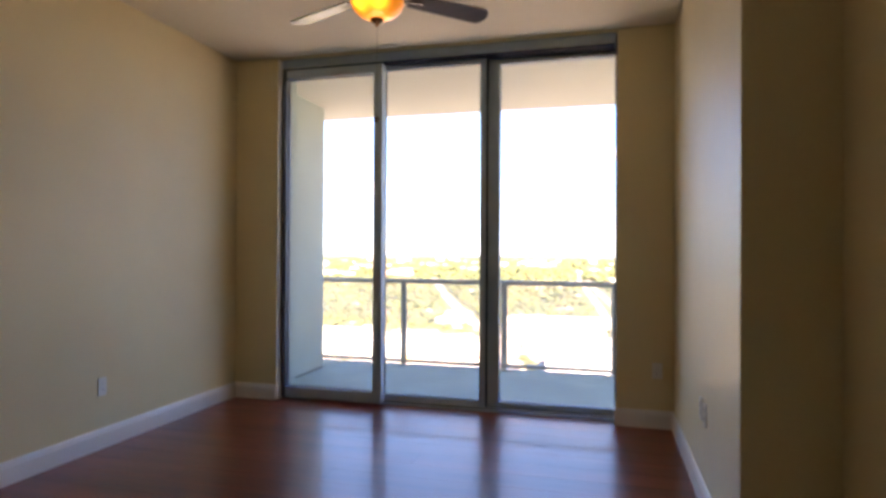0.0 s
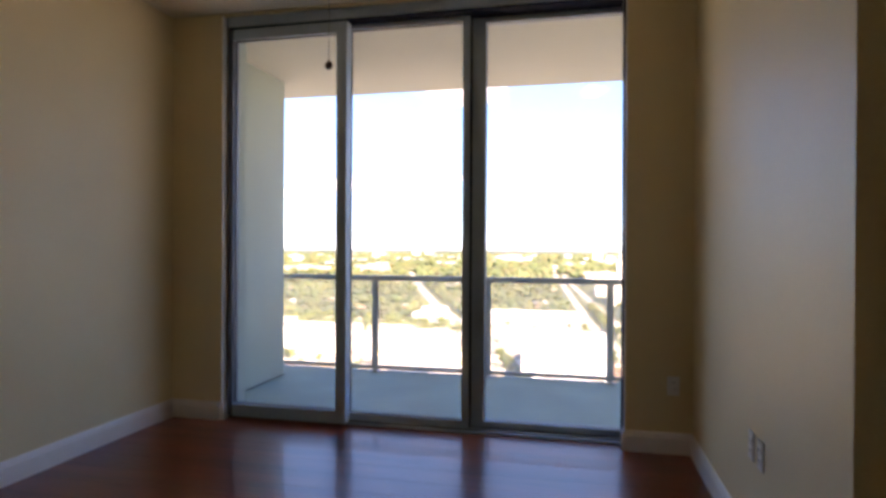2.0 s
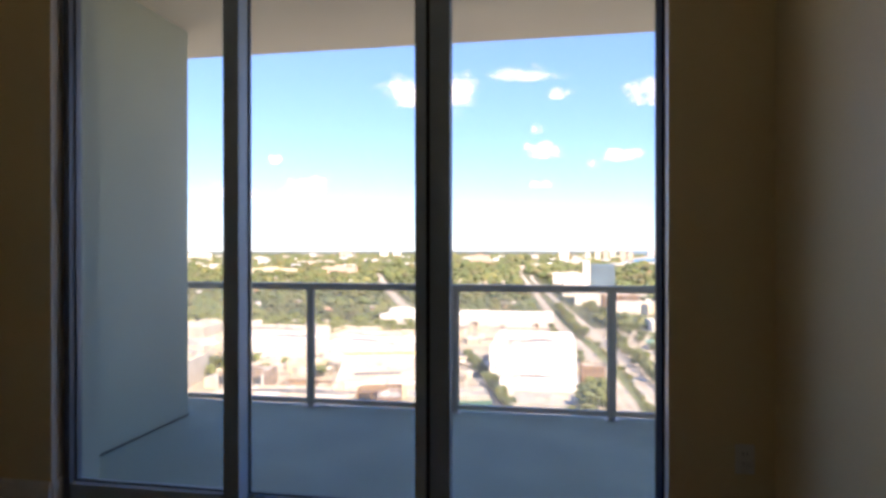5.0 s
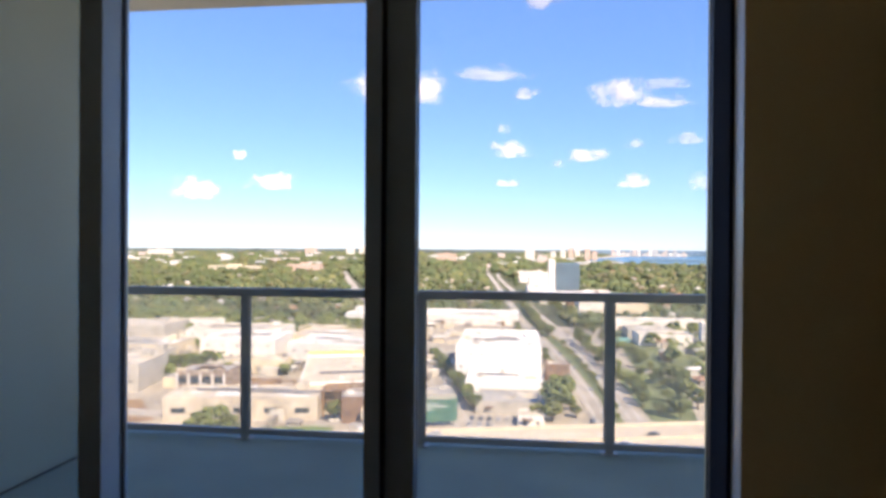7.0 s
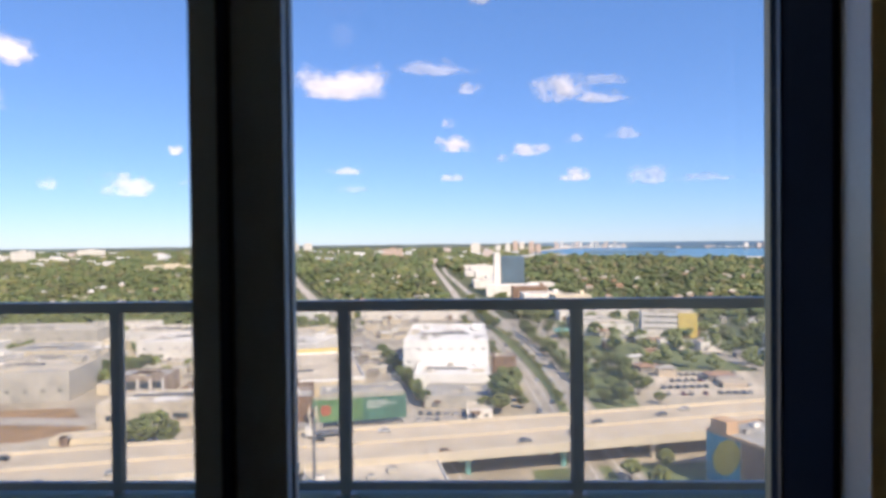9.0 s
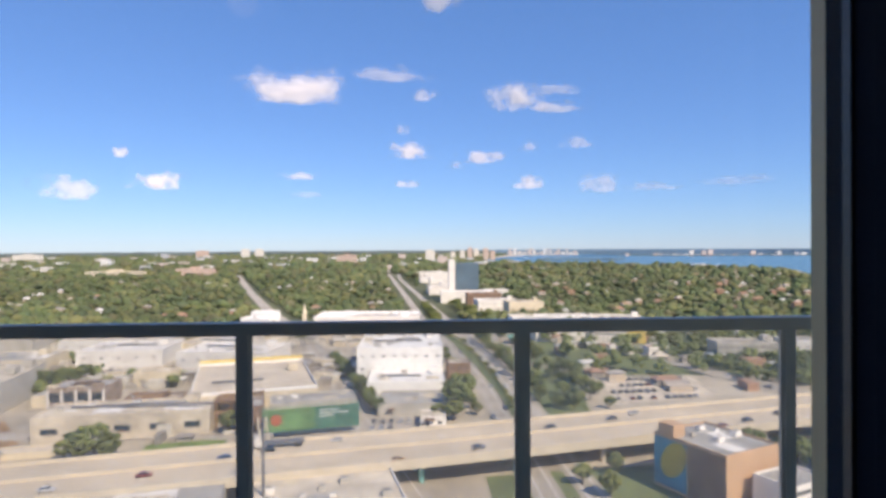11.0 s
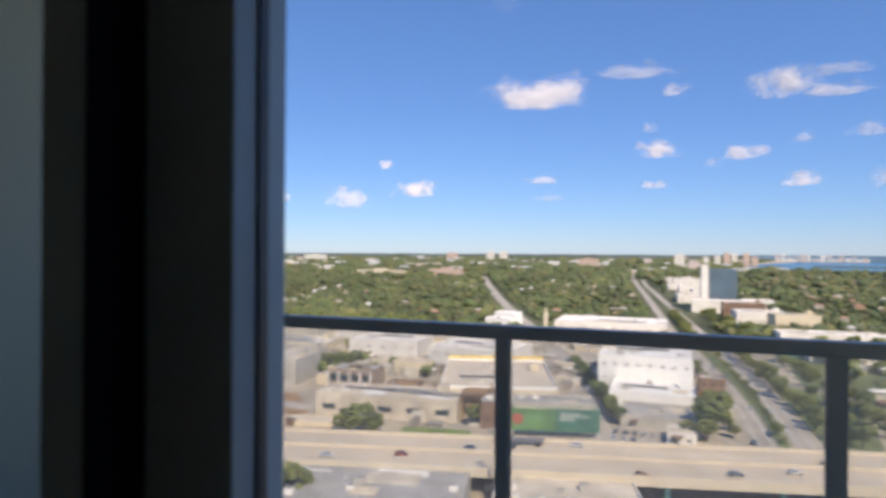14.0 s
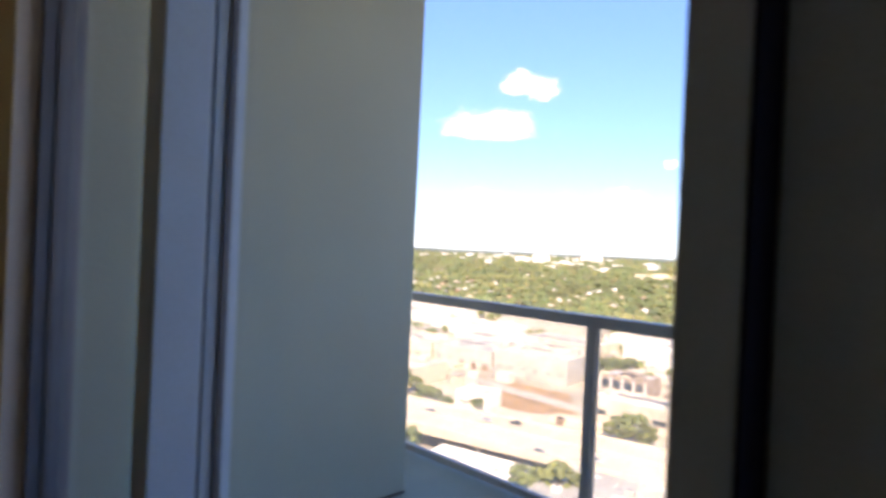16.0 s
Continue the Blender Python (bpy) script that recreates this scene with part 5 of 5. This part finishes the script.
far_block("white low wing beside the far white block", -1570, 1950, 70, 28, WHITE)
far_block("long white block far off", -1850, 2900, 130, 36, WHITE)
far_block("long white shed far off", -1330, 1900, 150, 18, WHITE)
far_block("white slim tower far off", 40, 2700, 40, 50, WHITE)
for k, (a, h) in enumerate(((205, 44), (246, 58), (282, 52), (322, 55), (160, 38), (366, 40))):
    far_block("salmon and white waterside towers far off", a, 3000 + 40 * (k % 3), 24, h, PINK if k % 2 else WHITE, 8)

# islands and far shore
for label, pts in (("low wooded island in the bay", [(560, 2900), (900, 2800), (980, 2860), (640, 2990)]), ("long low island with towers", [(1290, 3950), (2000, 3750), (2900, 3600), (3000, 3760), (2000, 3950), (1300, 4100)]),
                   ("far spit of land with towers", [(640, 4550), (1150, 4450), (1180, 4550), (660, 4650)]), ("low island by the open bay", [(2300, 2950), (2900, 2800), (2950, 2860), (2320, 3020)])):
    sheet("island", FAR_LAND, pts, G + 5, label, "island", 6)
blocks("island_towers", TOWER_MIX, [(1300 + k * 36 + rnd.uniform(-9, 9), 3935 - k * 8.0, rnd.uniform(20, 34), 16, rnd.choice((8, 10, 14, 18, 24, 34)) * rnd.uniform(0.7, 1.1), 0) for k in range(42) if rnd.random() < 0.72],
       "pale apartment towers on the islands", "buildings")
blocks("far_shore_towers", TOWER_MIX, [(650 + k * 16 + rnd.uniform(-5, 5), 4500 - k * 2.5, rnd.uniform(9, 16), 14, rnd.choice((18, 25, 32, 44, 52)), 0) for k in range(32)],
       "hazy towers on the far shore", "buildings")


def far_rim(name, mat, k0, k1, base, swell, label):
    """An upright backdrop of land or far water, haze-coloured, that closes the view at the horizon."""
    bm, prev = bmesh.new(), None
    for k in range(k0, k1):
        a = radians(-62 + k * 0.85)
        h = G + base + swell * (5 * noise.noise((k * 0.21, 0, 0)) + 3 * noise.noise((k * 0.9, 5, 0)))
        px, py = 4700 * math.sin(a), 4700 * math.cos(a)
        cur = [bm.verts.new((px, py, G - 2)), bm.verts.new((px, py, h)), bm.verts.new((px * 1.03, py * 1.03, h))]
        if prev:
            bm.faces.new((prev[0], cur[0], cur[1], prev[1]))
            bm.faces.new((prev[1], cur[1], cur[2], prev[2]))
        prev = cur
    tagged(part(name, bm, mat), label, "horizon", kind="structure")


far_rim("backdrop", FAR_LAND, 0, 82, 36, 1.0, "dim blue-green land along the horizon")
far_rim("backdrop_water", FAR_WATER, 81, 145, 40, 0.0, "upright rim of far water, haze in its pale blue")


# ---- clouds ----
def cloud(az, el, width, height, density):
    """A cloud in the direction az, el (degrees), of that width and height in degrees."""
    bm = bmesh.new()
    n = 12
    grid = [[bm.verts.new((-1.3 + 2.6 * i / n, -1.3 + 2.6 * j / n, 0.25 * (1 - ((i * 2 / n - 1) ** 2 + (j * 2 / n - 1) ** 2) / 2))) for i in range(n + 1)] for j in range(n + 1)]
    for j in range(n):
        for i in range(n):
            bm.faces.new((grid[j][i], grid[j][i + 1], grid[j + 1][i + 1], grid[j + 1][i]))
    c = part("cloud", bm, CLOUD, smooth=True)
    c.visible_shadow = False
    c.color = (density, density, density, 1)
    d = Vector((math.sin(radians(az)) * math.cos(radians(el)), math.cos(radians(az)) * math.cos(radians(el)), math.sin(radians(el)))) * 4300
    c.matrix_basis = look(d, d * 2) @ Matrix.Rotation(math.pi, 4, "Y") @ Matrix.Diagonal((4300 * radians(width) * 0.7, 4300 * radians(height) * 0.68, 120, 1))
    tagged(c, "small white fair-weather cloud in the blue sky", "cloud", kind="structure")


CLOUDS = [      # direction, size and density
    (-11.4, 14.2, 9.8, 3.7, 1), (-2.6, 15.8, 6.0, 1.6, 0.5), (0.3, 14.0, 2.6, 1.2, 0.6), (9.0, 13.6, 4.9, 3.3, 1),
    (12.6, 14.3, 4.1, 1.4, 0.45), (13.0, 12.7, 4.4, 1.2, 0.7), (1.6, 22.1, 3.9, 3.0, 0.8), (-1.1, 8.9, 4.2, 1.8, 0.95), (-1.6, 10.9, 1.5, 1.1, 0.35),
    (5.8, 8.4, 4.1, 1.6, 0.8), (3.4, 7.6, 2.0, 0.8, 0.4), (10.3, 9.3, 2.0, 1.2, 0.4), (14.6, 9.5, 3.0, 1.4, 0.5), (-26.0, 8.0, 1.6, 1.2, 0.75),
    (-23.1, 5.7, 4.3, 2.0, 1), (-29.8, 4.7, 4.5, 2.2, 0.6), (-35.5, 4.8, 1.6, 1.2, 0.4), (-11.2, 6.6, 3.3, 1.0, 0.55), (-10.7, 4.9, 2.5, 0.9, 0.25),
    (-1.2, 5.9, 2.8, 0.8, 0.65), (10.2, 5.9, 3.0, 1.4, 0.9), (16.7, 5.6, 4.5, 2.0, 0.6), (21.2, 5.3, 4.3, 0.9, 0.45), (28.0, 5.6, 5.6, 1.2, 0.3),
    (-37.6, 14.4, 2.4, 2.6, 0.75), (38.2, 17.8, 7.5, 4.4, 1.0), (-39.3, 15.0, 5.6, 2.6, 0.9), (-42.2, 11.3, 10.3, 3.6, 1.0), (-42.8, 4.8, 4.3, 1.8, 0.5)]
for az, el, width, height, density in CLOUDS:
    cloud(az, el, width, height, density)

# more gardens beyond the highway, houses in the woods by the bay, and the dark car park's cars and trees
late = random.Random(21)
lrng = np.random.default_rng(21)
spots = [(late.uniform(150, 300), late.uniform(262, 400), late.uniform(0.6, 1.1)) for k in range(110)]
gc = np.concatenate([lrng.normal(size=(14, 3)) * np.array([2.4, 2.4, 1.5]) * gs + np.array([gx, gy, G + 4.8 * gs]) for gx, gy, gs in spots])
gr = lrng.uniform(0.9, 1.9, len(gc))
tagged(clumps("park_trees", LEAF[2], gc, gr, lrng.uniform(0.6, 0.9, len(gr)), lrng), "dark green trees between gardens and roads", "trees", kind="stuff")
wood = []
while len(wood) < 85:
    wy = late.uniform(520, 1650)
    wx = late.uniform(0.1, 0.75) * wy
    if bool(on_land(np.array([wx + 30]), np.array([wy]))[0]) and not (wx < 135 and wy < 1330):
        ws = late.uniform(5, 10) * max(1, wy / 1100)
        wood.append((wx, wy, ws, ws * 0.7, late.uniform(5.5, 8.5), late.uniform(1.2, 2.2)))
blocks("bay_houses", TILE_MIX, wood, "terracotta and white houses among bay trees", "houses")
for k in range(24):
    row = k // 8
    tagged(place_car(late.choice((0, 1, 3, 0, 3, 2)), pose(118 + (k % 8) * 4.4 + row * 4, 176 + (k % 8) * 1.6 - row * 9, G + 0.2, 0, 0, 100)),
           "parked saloon car in the dark car park", group="parked cars")
for px, py, ps in ((150, 186, 0.55), (157, 189, 0.5), (164, 193, 0.5), (112, 158, 0.75), (118, 160, 0.7), (126, 157, 0.7), (108, 172, 0.5), (143, 170, 0.5)):
    plant(late.choice((0, 2)), px, py, ps)

# the tower stands slightly askew to the street grid: turn the town and its sky about it
ASKEW = Matrix.Rotation(radians(-0.9), 4, "Z")
for ob in bpy.data.objects:
    if ob not in AT_HOME and ob.parent is None:
        ob.matrix_basis = ASKEW @ ob.matrix_basis
